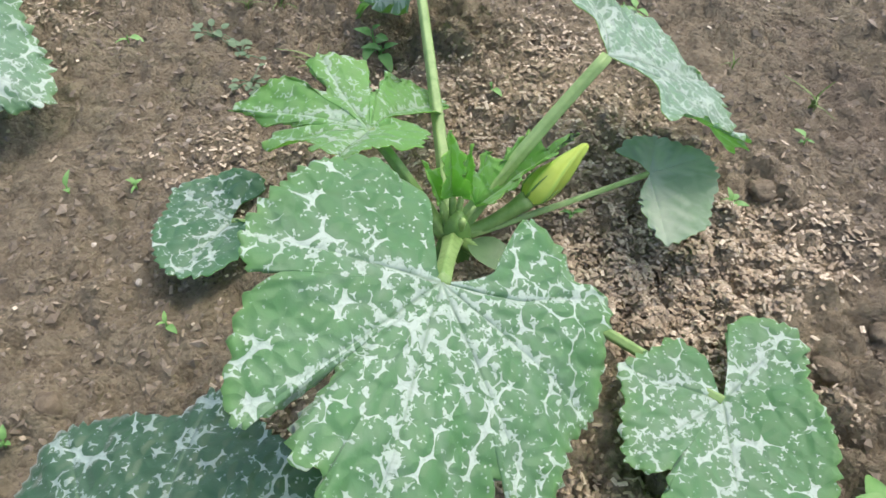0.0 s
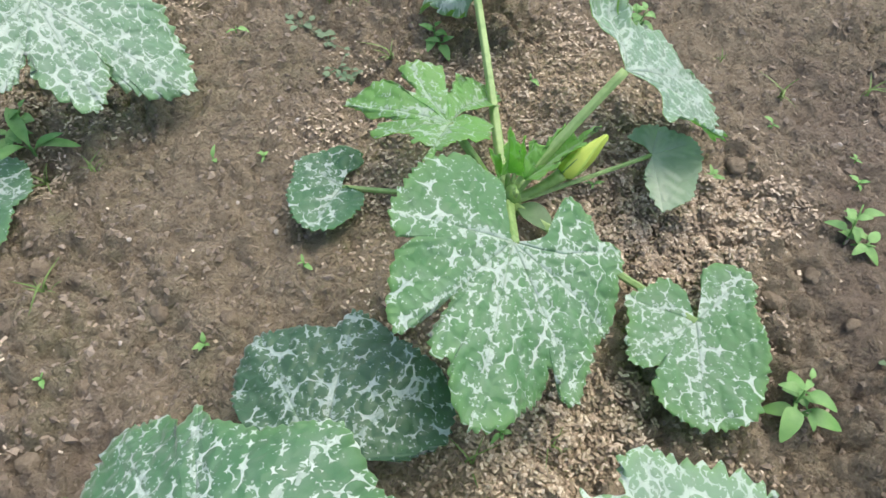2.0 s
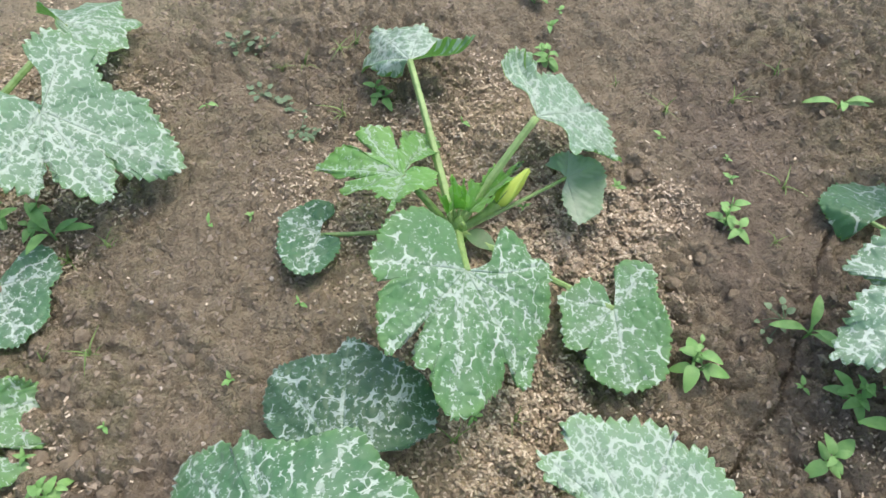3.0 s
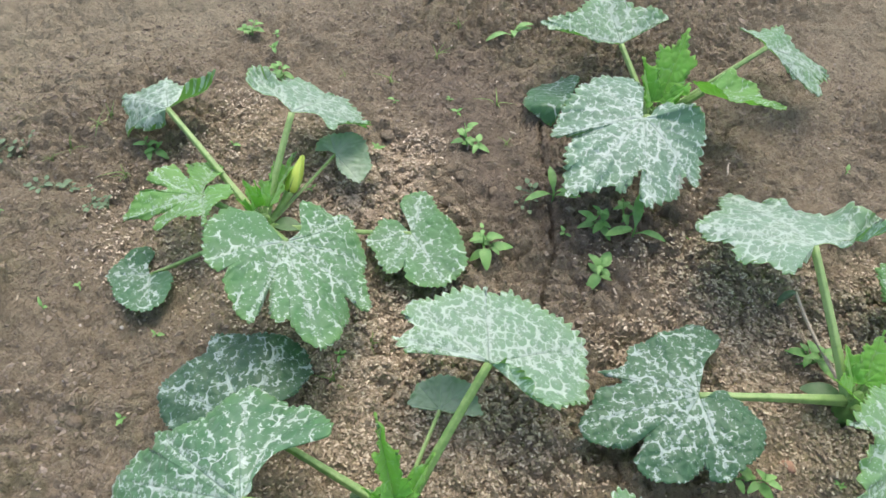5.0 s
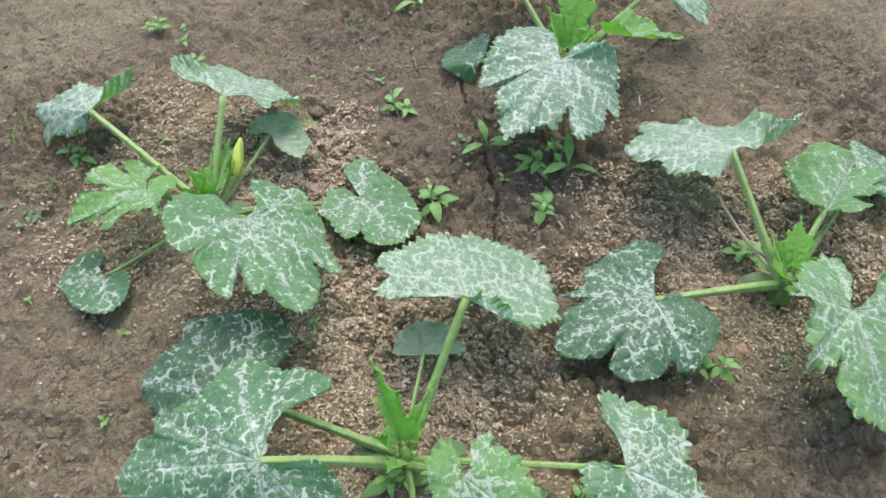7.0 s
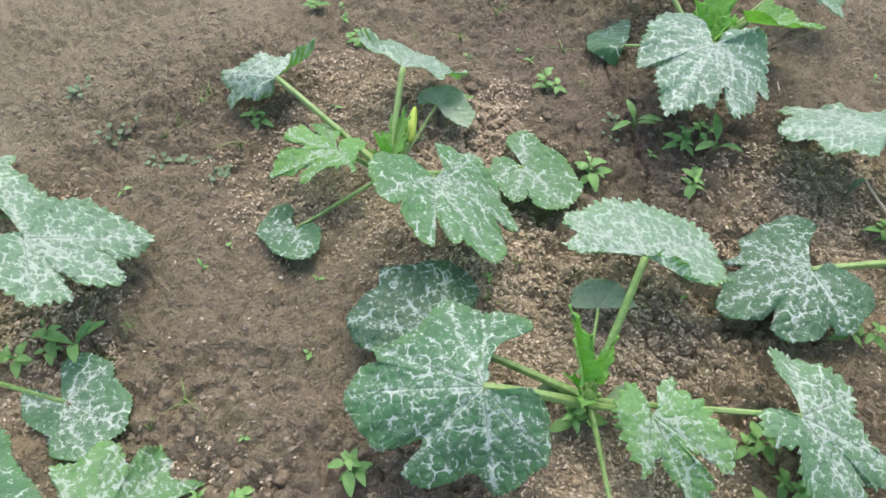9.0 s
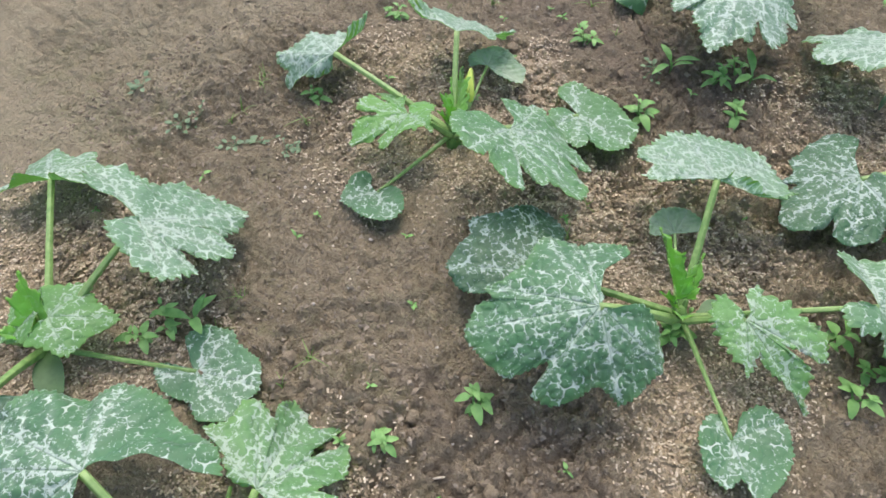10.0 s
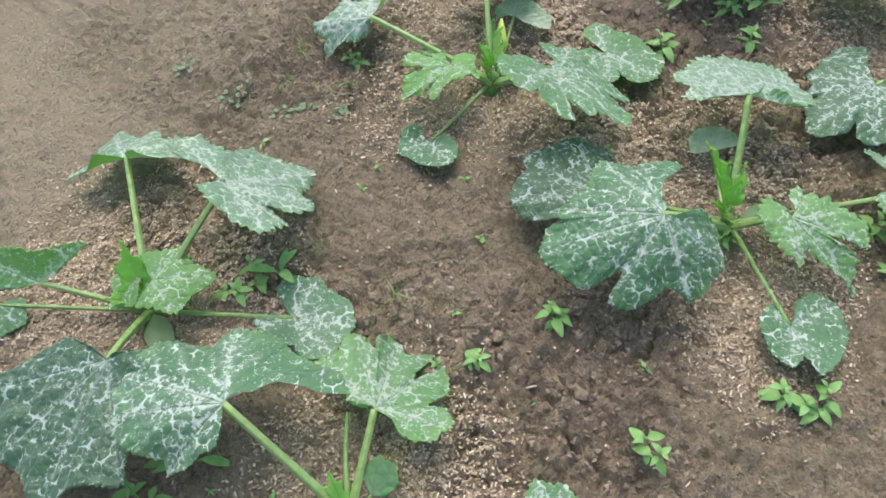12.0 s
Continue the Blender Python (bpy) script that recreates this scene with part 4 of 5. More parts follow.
leaf("F", (-0.753, 0.362, 0.16), (-4, -4, 133), [(-104, 0.012, -0.001), (-131, 0.026, -0.005), (-153, 0.043, -0.01), (-155, 0.081, -0.027), (-176, 0.122, -0.005), (-182, 0.167, -0.005), (-168, 0.156, -0.012), (-145, 0.123, -0.051), (-118, 0.128, -0.054), (-90, 0.139, -0.056), (-80, 0.13, -0.049), (-71, 0.119, -0.058), (-48, 0.167, -0.055), (-35, 0.172, -0.052), (-26, 0.206, -0.066), (-10, 0.162, -0.041), (-4, 0.167, -0.042), (14, 0.144, -0.047), (33, 0.105, -0.053), (40, 0.114, -0.065), (51, 0.087, -0.044), (57, 0.069, -0.032), (83, 0.054, -0.009), (92, 0.019, -0.002)], 0.6, -0.12, "large leaf with silver veins", arch=0.1, thick=1.1)
leaf("F", (-0.621, 0.227, 0.069), (11, 28, 27), [(-116, 0.021, 0.0), (-117, 0.036, 0.001), (-133, 0.07, 0.002), (-116, 0.101, 0.005), (-91, 0.112, 0.012), (-73, 0.108, 0.007), (-64, 0.082, 0.003), (-52, 0.121, 0.001), (-40, 0.145, -0.002), (-27, 0.172, -0.006), (-26, 0.096, -0.005), (-21, 0.108, -0.002), (-22, 0.163, -0.005), (-14, 0.186, -0.004), (1, 0.192, -0.001), (15, 0.141, 0.015), (12, 0.106, 0.009), (21, 0.125, 0.023), (26, 0.139, 0.028), (38, 0.134, 0.024), (48, 0.116, 0.014), (61, 0.126, 0.006), (68, 0.074, 0.0), (89, 0.04, -0.001), (96, 0.011, -0.0)], 0.75, 0.42, "bright lobed leaf with silver veins", arch=0.1, thick=1)
leaf("E", (-0.834, 0.88, 0.04), (5, 2, -86), [(-191, 0.019, -0.002), (-178, 0.065, -0.007), (-156, 0.058, -0.007), (-134, 0.062, -0.008), (-96, 0.056, -0.007), (-58, 0.065, -0.005), (-29, 0.056, -0.007), (0, 0.059, -0.008), (28, 0.043, -0.007), (57, 0.036, -0.007), (70, 0.011, -0.002)], 0.2, 0, "small dark leaf beneath the others", arch=0, thick=0.6)
leaf("F", (-0.711, 0.167, 0.025), (3, -10, -8), [(-67, 0.006, 0.001), (-54, 0.021, 0.002), (-29, 0.041, -0.0), (-14, 0.046, 0.001), (0, 0.053, 0.001), (18, 0.052, 0.001), (35, 0.054, 0.001), (50, 0.043, 0.001), (66, 0.035, 0.001), (79, 0.011, 0.0)], 0.0, 0.05, "plain rounded seed leaf", arch=0.1, thick=0.4)
leaf("G", (-0.62, -0.076, 0.04), (-3, -9, 53), [(-142, 0.017, 0.001), (-129, 0.056, 0.003), (-102, 0.052, 0.004), (-75, 0.069, 0.004), (-52, 0.062, 0.004), (-30, 0.075, 0.003), (-15, 0.072, 0.003), (0, 0.083, 0.002), (18, 0.069, 0.003), (36, 0.071, 0.003), (68, 0.051, 0.004), (101, 0.056, 0.004), (114, 0.017, 0.001)], 0.5, 0.1, "dark leaf at the edge of the bed", arch=0, thick=0.8)


# a thin withered stalk with a shrivelled leaf
v, f = tube(bend((0.0, 0.0, 0.03), (0.03, 0.10, 0.035), (0.063, 0.168, 0.058), 12), np.linspace(0.0032, 0.0022, 12), 8, 0.08)
dry = part("leaf_stalk", mesh_of("leaf_stalk", v, f), TWIG, PLANTS["D"], "thin withered pale brown stalk")
v, f = tube(bend((0.062, 0.166, 0.058), (0.058, 0.18, 0.045), (0.05, 0.175, 0.02), 8), [0.002, 0.005, 0.007, 0.008, 0.007, 0.006, 0.004, 0.001], 7, 0.3)
part("withered_leaf", mesh_of("withered_leaf", v, f), WEED_GREY, dry, "shrivelled grey-green leaf")

# a bare stalk under the neighbouring leaf, and two plain seed leaves
v, f = tube(bend((0.01, 0.005, 0.03), (0.05, 0.05, 0.05), (0.115, 0.095, 0.055), 12), np.linspace(0.0045, 0.0028, 12), 9, 0.06)
part("leaf_stalk", mesh_of("leaf_stalk", v, f), STALK, PLANTS["F"])


def heart_leaf(key, bearing, rise, length, slim=1.0, young=1.0, silver=0.12):
    """A small upright unfolding leaf in the heart of a plant."""
    ob = PLANTS[key]
    count[0] += 1
    half = [(9, 0.72, 0.0), (22, 0.70, 0.03), (36, 0.36, 0.02), (54, 0.42, 0.05), (74, 0.25, 0.03), (105, 0.26, 0.04), (125, 0.06, 0.0)]
    half = [(a * slim, r, z) for a, r, z in half]
    lobes = [(-a, length * r, length * z) for a, r, z in reversed(half)] + [(0, length, -0.06 * length)] + [(a, length * r, length * z) for a, r, z in half]
    me = blade(lobes, count[0] * 17, silver, young, 0.06, 14, fold=0.28 / slim, jag=0.01, rugged=0.07)
    a = radians(bearing)
    reach = 0.010 + 0.012 * math.cos(radians(rise))
    at = Vector((reach * math.cos(a), reach * math.sin(a), 0.045 + 0.018 * math.sin(radians(rise))))
    v, f = tube(bend((0.2 * at.x, 0.2 * at.y, 0.02), (0.5 * at.x, 0.5 * at.y, at.z * 0.8), at, 6), np.linspace(0.004, 0.0026, 6), 8)
    stalk = part("leaf_stalk", mesh_of("leaf_stalk", v, f), STALK, ob)
    lf = part("young_leaf", me, None, stalk, "small bright green unfolding leaf")
    lf.matrix_local = Matrix.Translation(at) @ Matrix.Rotation(a, 4, "Z") @ Matrix.Rotation(-radians(rise), 4, "Y")


def button(key, x, y, z, r):
    """A tiny round green bud in the heart."""
    v, f = tube([(x, y, z - r * 2.5), (x, y, z - r), (x, y, z - r * 0.3), (x, y, z + r * 0.5), (x, y, z + r)], [r * 0.5, r * 0.8, r, r * 0.8, r * 0.2], 10)
    part("bud", mesh_of("bud", v, f), STALK, PLANTS[key], "tiny round pale green bud")


for key, turns in {
    "A": [(34, 24, 0.110, 0.62, 0.75), (105, 78, 0.06, 0.6), (150, 66, 0.04, 0.7), (70, 66, 0.045, 0.7)],
    "B": [(75, 62, 0.125, 0.5), (15, 50, 0.075, 0.55), (130, 60, 0.05, 0.6), (-160, 50, 0.045)],
    "C": [(28, 48, 0.14), (95, 62, 0.09), (-20, 55, 0.06)],
    "D": [(30, 40, 0.08), (80, 50, 0.06), (150, 50, 0.06), (-40, 35, 0.06)],
    "E": [(54, 62, 0.09), (150, 50, 0.05)],
    "F": [(150, 35, 0.08), (60, 50, 0.05), (-60, 40, 0.05)],
}.items():
    for turn in turns:
        heart_leaf(key, *turn)
    button(key, 0.006, -0.012, 0.058, 0.0038)
    button(key, -0.010, 0.004, 0.052, 0.0028)

leaf("E", (-0.664, 0.648, 0.1), (4, 8, -42), [(-131, 0.015, 0.0), (-118, 0.05, 0.0), (-90, 0.052, -0.005), (-62, 0.072, -0.01), (-31, 0.068, -0.013), (0, 0.098, -0.016), (28, 0.07, -0.012), (56, 0.076, -0.008), (84, 0.056, -0.004), (112, 0.055, 0.0), (125, 0.017, 0.0)], 0.42, 0.4, "small young leaf with silver flecks", arch=0.1, thick=0.6)
leaf("E", (-0.676, 0.672, 0.092), (-8, 10, 108), [(-123, 0.012, 0.0), (-110, 0.04, 0.0), (-82, 0.042, -0.004), (-55, 0.058, -0.008), (-28, 0.051, -0.01), (0, 0.07, -0.012), (28, 0.054, -0.01), (55, 0.066, -0.008), (84, 0.047, -0.004), (112, 0.045, 0.0), (125, 0.013, 0.0)], 0.42, 0.45, "small young leaf with silver flecks", arch=0.1, thick=0.55)


def weed_blade(length, width, cup=0.25, curl=0.3, n=10, m=4, blunt=0.8, neck=0.0):
    """One small leaf: a pointed oval with a fold along its middle, on a thin neck."""
    v, f = [], []
    for i in range(n + 1):
        t = i / n
        q = max(0.0, (t - neck) / (1 - neck))
        w = width * 0.5 * math.sin(math.pi * min(1, q**blunt * 0.97 + 0.02)) ** 0.62
        w = max(w, 0.0005 if t < neck + 0.05 else 0.0)
        zc = length * (0.25 * curl * math.sin(math.pi * t) - curl * t * t)
        for j in range(-m // 2, m // 2 + 1):
            e = j / (m // 2)
            v.append((t * length, e * w, zc + cup * abs(e) * w))
    k = m + 1
    f = [(i * k + j, (i + 1) * k + j, (i + 1) * k + j + 1, i * k + j + 1) for i in range(n) for j in range(m)]
    c = len(v)
    v = v + [(x, y, z - 0.0003) for x, y, z in v]
    f = f + [tuple(c + a for a in reversed(q)) for q in f]
    return v, f


def seed_leaf(key, bearing, reach, length, width):
    """A plain oval seed leaf low on the stem."""
    v, f = weed_blade(length, width, 0.12, 0.25, 12, 6, 0.9, 0.12)
    ob = part("seed_leaf", mesh_of("seed_leaf", v, f), SEED, PLANTS[key], "plain oval dark green seed leaf")
    a = radians(bearing)
    ob.matrix_local = Matrix.Translation((reach * math.cos(a), reach * math.sin(a), 0.03)) @ Matrix.Rotation(a, 4, "Z") @ Matrix.Rotation(radians(-8), 4, "Y")


def flower_bud(key):
    """The closed yellow flower on its thick green stalk."""
    ob = PLANTS[key]
    base = np.array(ob.matrix_world.translation)
    root, neck, tip = np.array((0.010, 0.004, 0.028)), np.array((0.062, 0.024, 0.053)), np.array((0.108, 0.052, 0.092))
    v, f = tube(bend(root, (0.035, 0.012, 0.032), neck, 10), [0.0064, 0.0064, 0.0061, 0.006, 0.006, 0.0062, 0.0066, 0.0072, 0.0080, 0.0086], 12, 0.05)
    stalk = part("bud_stalk", mesh_of("bud_stalk", v, f), STALK, ob, "thick green bud stalk")
    d = (tip - neck) / np.linalg.norm(tip - neck)
    s = np.cross(d, (0, 0, 1))
    s /= np.linalg.norm(s)
    o = np.cross(s, d)
    prof = [(0, 0.0082), (0.08, 0.0116), (0.20, 0.0130), (0.36, 0.0124), (0.54, 0.0104), (0.70, 0.0078), (0.85, 0.0050), (0.95, 0.0036), (1.0, 0.0012)]
    verts, faces, n = [], [], 20
    L = np.linalg.norm(tip - neck)
    for t, r in prof:
        for i in range(n):
            a = 2 * math.pi * i / n + 1.2 * t
            rr = r * (1 + 0.16 * math.cos(5 * (a - 1.2 * t)))
            verts.append(neck + d * t * L + rr * (math.cos(a) * s + math.sin(a) * o))
    for k in range(len(prof) - 1):
        faces += [(k * n + i, k * n + (i + 1) % n, (k + 1) * n + (i + 1) % n, (k + 1) * n + i) for i in range(n)]
    petals = mesh_of("petals", verts, faces)
    around = [(v % n) / n for v in range(len(verts))]
    uvs = petals.uv_layers.new(name="UVMap").data
    for loop in petals.loops:
        uvs[loop.index].uv = (around[loop.vertex_index], 0.0)
    part("petals", petals, PETAL, stalk, "closed twisted yellow-green petals")
    for i in range(5):
        a = 2 * math.pi * i / 5
        q = s * math.cos(a) + o * math.sin(a)
        v, f = tube(bend(neck + q * 0.008, neck + q * 0.0145 + d * 0.006, neck + q * 0.0135 + d * 0.024, 6), [0.0016, 0.0014, 0.0012, 0.001, 0.0007, 0.0003], 6)
        part("sepal", mesh_of("sepal", v, f), HEART, stalk)


flower_bud("A")
for key, bearing, reach, length, width in ("E", -115, 0.01, 0.10, 0.045), ("B", 120, 0.012, 0.06, 0.03), ("B", -34, 0.03, 0.055, 0.03), ("A", -35, 0.012, 0.05, 0.03), ("D", 125, 0.01, 0.06, 0.028):
    seed_leaf(key, bearing, reach, length, width)

# ---- weeds ----


def set_leaf(ob, me, at, bearing, rise, scale, material, name="weed_leaf"):
    p = part(name, me, material, ob)
    p.matrix_local = Matrix.Translation(at) @ Matrix.Rotation(radians(bearing), 4, "Z") @ Matrix.Rotation(-radians(rise), 4, "Y") @ Matrix.Diagonal((scale, scale, scale, 1))
    return p


OVAL = mesh_of("weed_leaf", *weed_blade(0.026, 0.0125, 0.2, 0.35, neck=0.2, blunt=0.7))
LANCE = mesh_of("weed_leaf", *weed_blade(0.024, 0.0080, 0.3, 0.4, neck=0.15, blunt=0.75))
ROUND = mesh_of("weed_leaf", *weed_blade(0.014, 0.010, 0.2, 0.15, blunt=0.75))
LONG = mesh_of("weed_leaf", *weed_blade(0.060, 0.017, 0.3, 0.45, neck=0.25, blunt=1.25))
BLADES = [mesh_of("grass_blade", *weed_blade(0.05, 0.0042, 0.5, c, 9, 2, 0.4)) for c in (0.25, 0.6, 0.95)]
for me, mt in ((OVAL, WEED), (LANCE, WEED), (ROUND, WEED_GREY), (LONG, WEED)):
    me.materials.append(mt)
for me in BLADES:
    me.materials.append(GRASS)


def stem(ob, height, r, material=WEED):
    v, f = tube([(0, 0, -0.008), (0.001, 0, height * 0.5), (0, 0.001, height)], [r, r * 0.9, r * 0.5], 6)
    part("weed_stem", mesh_of("weed_stem", v, f), material, ob)


def weed(kind, seed, at, size):
    r = random.Random(seed)
    tall = Matrix.Translation(at) @ Matrix.Rotation(r.uniform(0, 6.28), 4, "Z")
    if kind == "s":
        ob = thing("weed_seedling", tall, "small bright green weed seedling in bare soil", "weed", "weed seedlings")
        stem(ob, 0.012 * size, 0.0011)
        n = r.randint(2, 5)
        for i in range(n):
            set_leaf(ob, r.choice((OVAL, LANCE)), (0, 0, 0.003 * size + 0.008 * size * i / n), i * 137 + r.uniform(-25, 25), r.uniform(10, 60), size * r.uniform(0.4, 0.85), WEED)
    elif kind == "g":
        ob = thing("grass_tuft", tall, "thin tuft of green grass blades in the soil", "grass", "grass tufts")
        for i in range(r.randint(4, 7)):
            set_leaf(ob, r.choice(BLADES), (r.uniform(-0.004, 0.004), r.uniform(-0.004, 0.004), -0.003), r.uniform(0, 360), r.uniform(50, 85), size * r.uniform(0.45, 0.95), GRASS, "grass_blade")
    elif kind == "b":
        ob = thing("leafy_weed", tall, "leafy green weed with broad oval leaves", "weed", "leafy weeds")
        for shoot in range(r.randint(2, 3)):
            turn, lean = r.uniform(0, 360), r.uniform(0.5, 1.1) if shoot else r.uniform(0.2, 0.5)
            high = size * (0.036 if shoot == 0 else r.uniform(0.015, 0.030))
            d = Vector((math.cos(radians(turn)) * lean, math.sin(radians(turn)) * lean, 1.0)) * high
            v, f = tube(bend((0, 0, -0.008), d * 0.4 + Vector((0, 0, 0.2 * high)), d, 6), np.linspace(0.0015, 0.0008, 6), 6)
            part("weed_stem", mesh_of("weed_stem", v, f), WEED, ob)
            for k in range(3 if shoot == 0 else 2):
                at_k = d * (0.45 + 0.27 * k)
                for side in (0, 180):
                    set_leaf(ob, OVAL, at_k, turn + k * 90 + side + r.uniform(-25, 25), r.uniform(-10, 25) + 14 * k, size * (1.1 - 0.25 * k) * r.uniform(0.6, 1.1), WEED)
    elif kind == "r":
        ob = thing("creeping_weed", tall, "flat creeping weed with small rounded grey-green leaves", "weed", "creeping weeds")
        for i in range(9):
            a, d = r.uniform(0, 360), r.uniform(0.004, 0.032)
            q = (d * math.cos(radians(a)), d * math.sin(radians(a)))
            w = tall @ Vector((*q, 0))
            set_leaf(ob, ROUND, (*q, gz(w.x, w.y) - at[2] + 0.006), a + r.uniform(-40, 40), r.uniform(5, 25), size * r.uniform(0.8, 1.4), WEED_GREY)
            v, f = tube([(0, 0, 0.001), (q[0] * 0.5, q[1] * 0.5, 0.006), (*q, gz(w.x, w.y) - at[2] + 0.006)], [0.0007, 0.0006, 0.0005], 5)
            part("weed_stem", mesh_of("weed_stem", v, f), WEED_GREY, ob)
    else:
        ob = thing("broad_weed", tall, "upright weed with long broad smooth leaves", "weed", "broad-leaved weeds")
        stem(ob, 0.02 * size, 0.002)
        for i in range(4):
            set_leaf(ob, LONG, (0, 0, 0.004 + 0.003 * i), i * 115 + r.uniform(-35, 35), r.uniform(20, 60), size * r.uniform(0.65, 1.0), WEED)
    return ob


SEEDLINGS = [(-0.16, 0.4), (-0.4, 0.25), (-0.25, 0.3), (-0.31, 0.78), (0.1, 0.7), (0.06, 0.22), (0.42, 0.65), (0.51, 0.59), (0.5, 0.55), (0.32, 0.55), (-0.29, 0.54), (-0.23, 0.55), (0.17, 0.52), (0.28, 0.9), (-0.09, 0.5), (0.31, 0.95), (0.5, 0.22), (0.67, 0.09), (1.02, 0.04), (0.54, -0.33), (0.29, -0.02), (-0.49, 0.22), (-0.45, 0.06), (-0.3, -0.05), (-0.49, 0.85), (-0.84, 0.37), (-0.8, 0.29)]
TUFTS = [(0.44, 0.7), (0.53, 0.43), (0.58, 0.53), (0.64, 0.75), (0.55, 0.7), (-0.49, 0.51), (-0.43, 0.52), (-0.43, 0.35), (-0.19, 0.85), (-0.09, 0.87), (-0.09, 0.74), (0.37, 0.77), (0.11, 0.21), (0.03, 0.19), (-0.06, 0.9), (-0.15, 0.86), (-0.49, 0.35)]
LEAFY = [(-0.03, 0.79), (0.47, 0.47), (0.35, 0.25), (-0.58, 0.57), (0.26, 0.83), (0.27, 0.99), (0.54, 0.2), (0.5, 0.12), (0.66, -0.18), (0.44, -0.25), (-0.32, 0.11), (-0.54, 0.57), (0.16, -0.24), (0.14, -0.33), (-0.02, -0.05), (-0.45, 0.17), (-0.22, -0.25), (-0.2, -0.3), (0.15, -0.3), (0.08, -0.31), (0.6, 0.18), (-0.91, 0.44), (-0.43, -0.12)]
CREEPING = [(0.5, 0.31), (-0.26, 0.91), (-0.16, 0.72), (-0.22, 0.8), (-0.18, 0.77), (-0.25, 1.05), (-0.14, 0.7), (-0.22, 0.92)]
BROAD = [(0.53, 0.29), (0.72, 0.67), (0.58, 0.14), (-0.51, 0.54), (-0.82, 0.42)]
WEEDS = {"s": SEEDLINGS, "g": TUFTS, "b": LEAFY, "r": CREEPING, "t": BROAD}
for kind, places in WEEDS.items():
    for i, (x, y) in enumerate(places):
        k = random.Random(int((x * 977 + y * 331) * 100)).uniform(0.65, 1.1) * (1.35 if kind in "bt" else 0.85)
        weed(kind, i * 7 + ord(kind), (x, y, gz(x, y)), k)

# ---- loose pieces on the soil ----
OCTA = [(1, 0, 0.1), (-1, 0, 0), (0.1, 1, 0), (0, -1, 0.1), (0.2, 0.1, 1), (0, 0, -1)]
OCTA_FACES = [(0, 2, 4), (2, 1, 4), (1, 3, 4), (3, 0, 4), (2, 0, 5), (1, 2, 5), (3, 1, 5), (0, 3, 5)]


def scatter(name, shape, faces, at, scale, label, category, material, tilt=0.5, jag=0.0, soft=False):
    """Many small pieces in one mesh: shape copied to each place with its own size and turn."""
    n, k = len(at), len(shape)
    base = np.array(shape, float)
    V = np.repeat(base[None], n, 0)
    if jag:
        V = V * (1 + rng.uniform(-jag, jag, (n, k, 1)))
    V = V * scale[:, None, :]
    a, b, c = rng.uniform(0, 6.283, n), rng.normal(0, tilt, n), rng.normal(0, tilt, n)
    ca, sa, cb, sb, cc, sc = np.cos(a), np.sin(a), np.cos(b), np.sin(b), np.cos(c), np.sin(c)
    x, y, z = V[..., 0], V[..., 1], V[..., 2]
    y, z = y * cb[:, None] - z * sb[:, None], y * sb[:, None] + z * cb[:, None]
    x, z = x * cc[:, None] + z * sc[:, None], -x * sc[:, None] + z * cc[:, None]
    x, y = x * ca[:, None] - y * sa[:, None], x * sa[:, None] + y * ca[:, None]
    V = np.stack([x, y, z], -1) + at[:, None, :]
    F = np.array(faces)[None] + (np.arange(n) * k)[:, None, None]
    me = mesh_of(name, V.reshape(-1, 3), F.reshape(-1, len(faces[0])), soft)
    me.materials.append(material)
    return tagged(new(name, me), label, category, kind="stuff")


def placed(x, y, up):
    return np.stack([x, y, ground_height(x, y) + up], -1)


# wood shavings in the planting hollows
FLAKE = [(-0.5, -0.45, 0.0), (-0.5, 0.4, 0.15), (-0.45, 0.1, 0.65), (0.5, -0.4, 0.1), (0.45, 0.5, 0.2), (0.5, 0.0, 0.7)]
FLAKE_FACES = [(0, 2, 1), (3, 4, 5), (0, 1, 4), (0, 4, 3), (1, 2, 5), (1, 5, 4), (2, 0, 3), (2, 3, 5)]
cx, cy = [], []
for px, py, r, k in CHIPS:
    n = int(320000 * k * r * r)
    q = r * 1.45 * rng.uniform(0, 1, n) ** 0.6
    a = rng.uniform(0, 6.283, n)
    x, y = px + q * np.cos(a), py + q * np.sin(a)
    fade = 1.25 - q / r + 0.7 * value_noise(x * 12, y * 12, 91) + 0.4 * value_noise(x * 40, y * 40, 92)
    keep = fade > rng.uniform(0, 0.7, n)
    cx.append(x[keep])
    cy.append(y[keep])
cx, cy = np.concatenate(cx), np.concatenate(cy)
cx = np.concatenate([cx, rng.uniform(-0.95, 1.0, 900)])
cy = np.concatenate([cy, rng.uniform(-0.45, 0.95, 900)])
size = np.stack([0.0028 + 0.006 * rng.uniform(0, 1, len(cx)) ** 2.0, rng.uniform(0.0016, 0.0042, len(cx)), rng.uniform(0.0005, 0.0012, len(cx))], -1)
scatter("wood_shavings", FLAKE, FLAKE_FACES, placed(cx, cy, rng.uniform(0, 0.0035, len(cx))), size, "tan and pale wood shavings strewn over the planting hollows", "wood shavings", CHIP, 0.28)

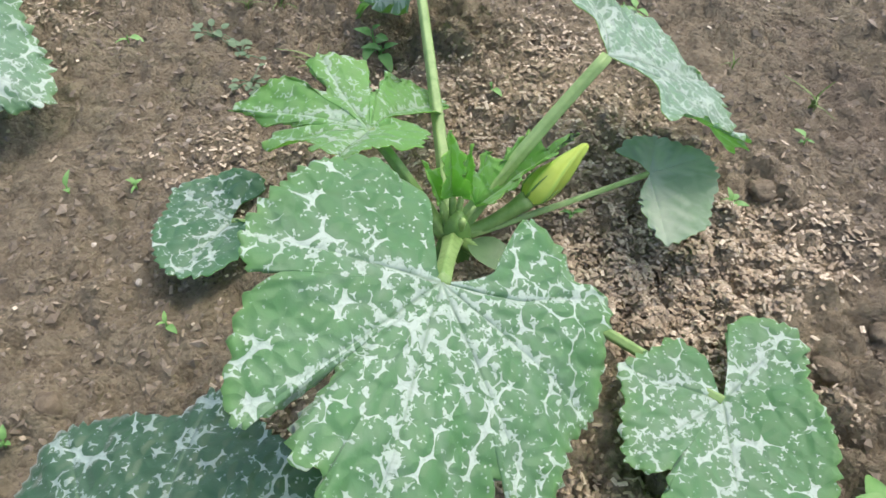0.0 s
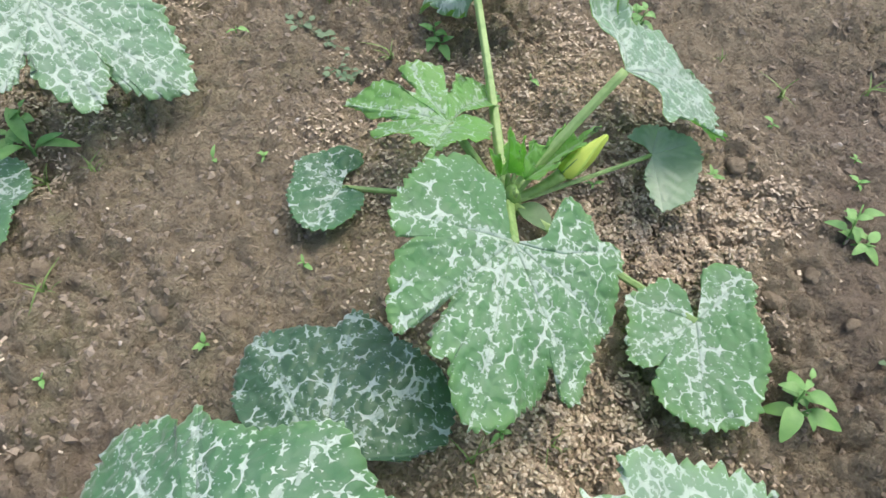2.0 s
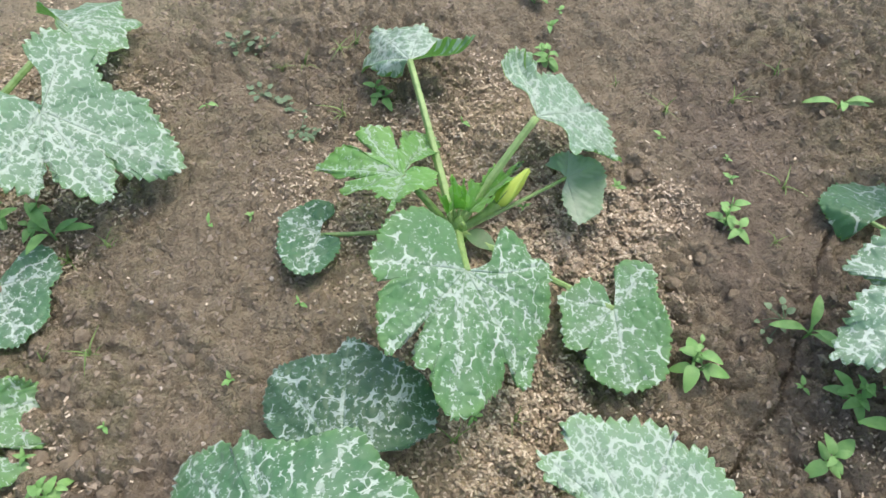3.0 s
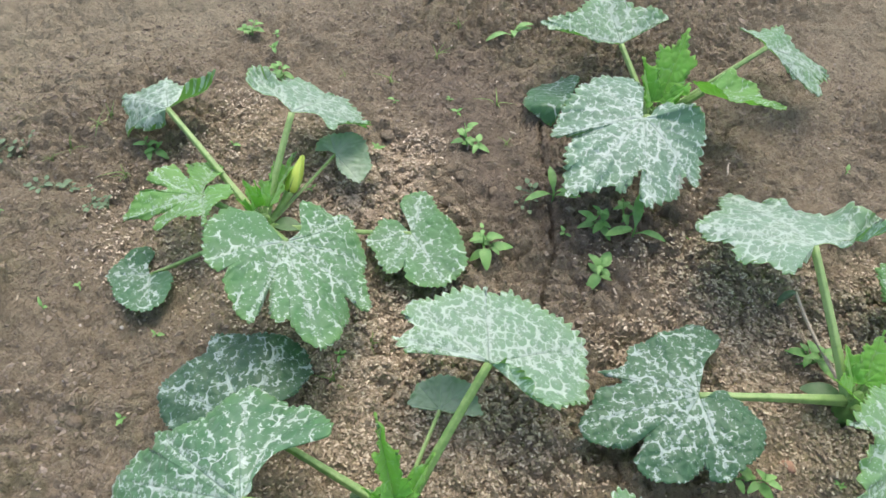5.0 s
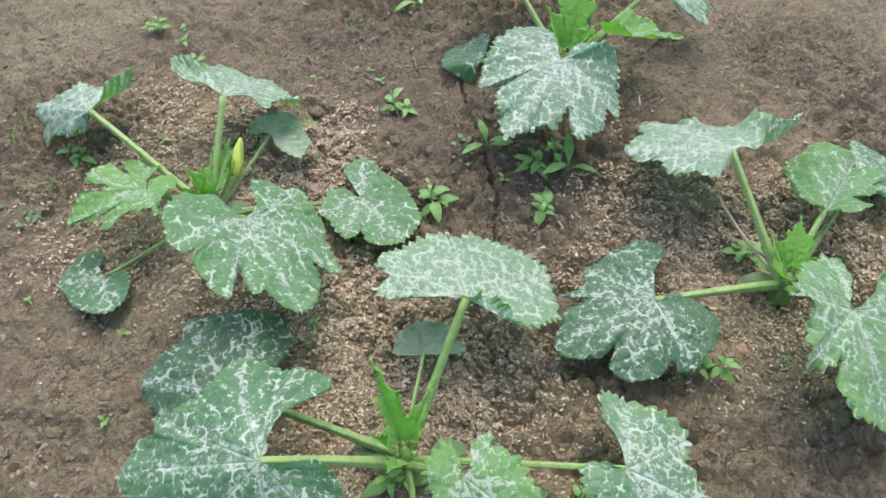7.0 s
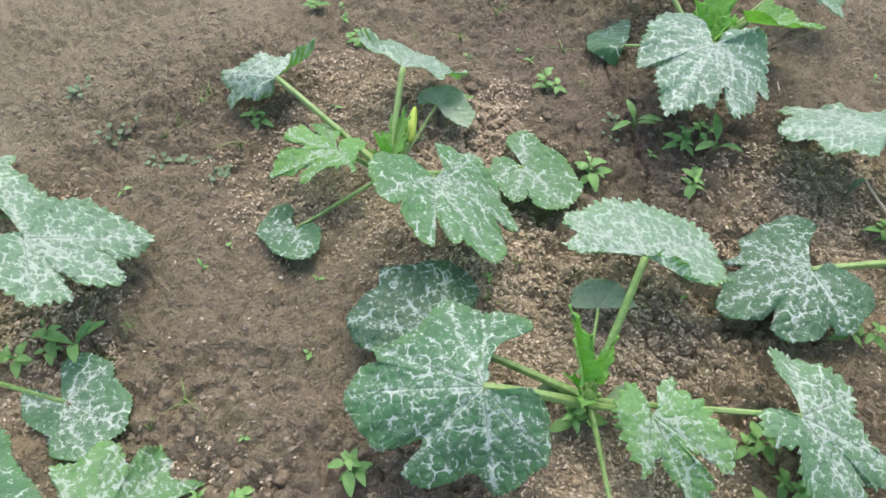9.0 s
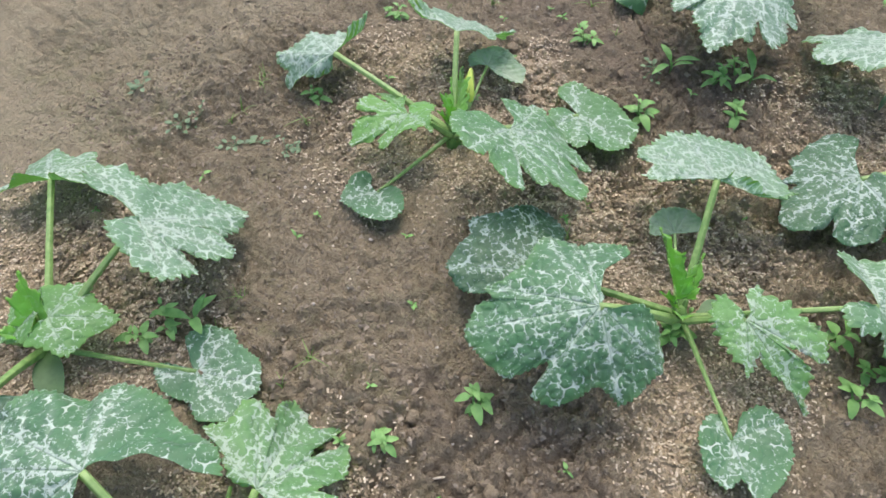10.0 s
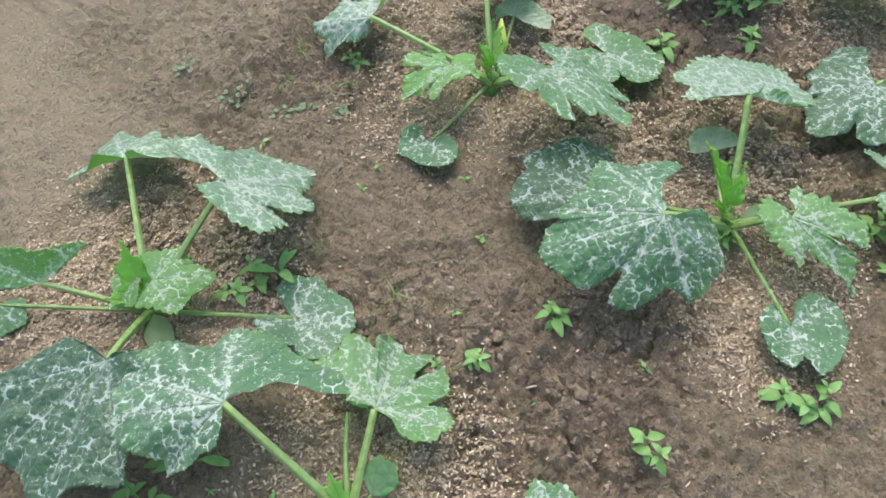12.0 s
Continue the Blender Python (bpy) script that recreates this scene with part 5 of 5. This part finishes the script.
# flat crumbs and flakes of soil
n = 105000
cx, cy = rng.uniform(-1.0, 1.3, n), rng.uniform(-0.5, 1.15, n)
keep = (rng.uniform(0, 1, n) > 0.85 * chip_mask(cx, cy)) & (rng.uniform(0, 1, n) > 0.25 * path_mask(cx, cy)) & (value_noise(cx * 9, cy * 9, 51) + rng.uniform(-0.3, 0.3, n) > -0.12)
cx, cy = cx[keep], cy[keep]
s = 0.0013 + 0.0052 * rng.uniform(0, 1, len(cx)) ** 3.2
size = s[:, None] * rng.uniform(0.7, 1.4, (len(cx), 3)) * np.array((1.0, 0.8, 0.55))
scatter("soil_crumbs", OCTA, OCTA_FACES, placed(cx, cy, -s * 0.30), size, "loose flat crumbs of dry brown soil", "soil crumbs", CRUMB, 0.35, 0.38)


def lump(name, x, y, r, label, category, group, material, seed):
    """One clod or pebble of its own, uneven, sunk a little."""
    bm = bmesh.new()
    bmesh.ops.create_icosphere(bm, subdivisions=3, radius=1.0)
    q = random.Random(seed)
    ax = (q.uniform(0.85, 1.2), q.uniform(0.8, 1.1), q.uniform(0.6, 0.8))
    for v in bm.verts:
        p = v.co.copy()
        k = 1 + 0.30 * noise.noise(p * 1.3 + Vector((seed, 0, 0))) + 0.20 * noise.noise(p * 3.3 + Vector((0, seed, 0))) + 0.12 * noise.noise(p * 7.0 + Vector((0, 0, seed)))
        v.co = Vector((p.x * ax[0], p.y * ax[1], p.z * ax[2])) * k * r
    me = bpy.data.meshes.new(name)
    bm.to_mesh(me)
    bm.free()
    me.shade_smooth()
    me.materials.append(material)
    ob = new(name, me)
    ob.matrix_world = pose(x, y, gz(x, y) + r * (-0.3 if r > 0.007 else 0.1), 0, 0, q.uniform(0, 360))
    return tagged(ob, label, category, group)


CLODS = [(-0.44, 0.21, 0.022), (-0.33, 0.36, 0.016), (-0.40, 0.37, 0.010), (-0.45, 0.31, 0.014), (-0.23, 0.33, 0.011), (-0.45, 0.38, 0.012), (-0.48, 0.22, 0.013), (-0.38, 0.19, 0.011), (-0.40, 0.05, 0.014), (-0.40, 0.01, 0.013), (-0.29, 0.15, 0.010), (-0.36, 0.31, 0.009), (-0.31, 0.34, 0.012), (-0.39, 0.17, 0.010), (-0.36, 0.25, 0.010), (0.37, 0.39, 0.012), (0.36, 0.58, 0.015), (0.38, 0.52, 0.014), (-0.42, 0.23, 0.011), (-0.45, 0.02, 0.013), (-0.36, -0.03, 0.012), (0.42, 0.42, 0.011), (0.45, 0.36, 0.010), (-0.52, 0.30, 0.010), (-0.33, 0.06, 0.011)]
for i, (x, y, r) in enumerate(CLODS):
    lump("soil_clod", x, y, r, "rounded clod of dry brown soil", "soil clod", "soil clods", CLOD, i * 3 + 1)
lump("brick_fragment", 0.508, -0.271, 0.010, "small reddish lump of baked clay among wood shavings", "clay lump", "", island_material("baked_clay", (0.33, 0.19, 0.12), (0.38, 0.23, 0.15), (0.42, 0.26, 0.17)), 77)
PEBBLES = [(-0.231, 0.657), (-0.39, 0.581), (-0.254, 0.49), (-0.40, 0.45), (-0.20, 0.62), (-0.36, 0.42), (-0.30, 0.40), (-0.46, 0.34), (-0.12, 0.63), (-0.34, 0.30), (-0.50, 0.12), (-0.38, 0.10), (0.50, 0.62), (0.46, 0.70), (-0.28, 0.22), (-0.42, 0.66), (0.60, 0.72), (-0.20, 0.45), (0.80, 0.50), (1.05, 0.10), (1.25, 0.25), (0.95, 0.60)]
for i, (x, y) in enumerate(PEBBLES):
    lump("pebble", x, y, 0.0022 + 0.0014 * ((i * 37) % 10) / 10, "small pale pebble on the soil", "pebble", "pebbles", PEBBLE, i + 200)
for x, y, turn, length in [(0.492, 0.081, 70, 0.022), (0.56, 0.45, 120, 0.014), (0.823, 0.155, 40, 0.028), (1.32, 0.42, 100, 0.018), (-0.43, 0.08, 140, 0.02), (0.47, 0.47, 50, 0.012)]:
    v, f = tube(bend((-length / 2, 0, 0), (0, 0.002, 0.004), (length / 2, 0, 0.001), 6), [0.0012, 0.0017, 0.0018, 0.0018, 0.0015, 0.0008], 7)
    ob = new("twig", mesh_of("twig", v, f))
    ob.data.materials.append(TWIG)
    ob.matrix_world = pose(x, y, gz(x, y) + 0.003, 0, 0, turn)
    tagged(ob, "short pale dry twig lying on the soil", "twig", "dry twigs")
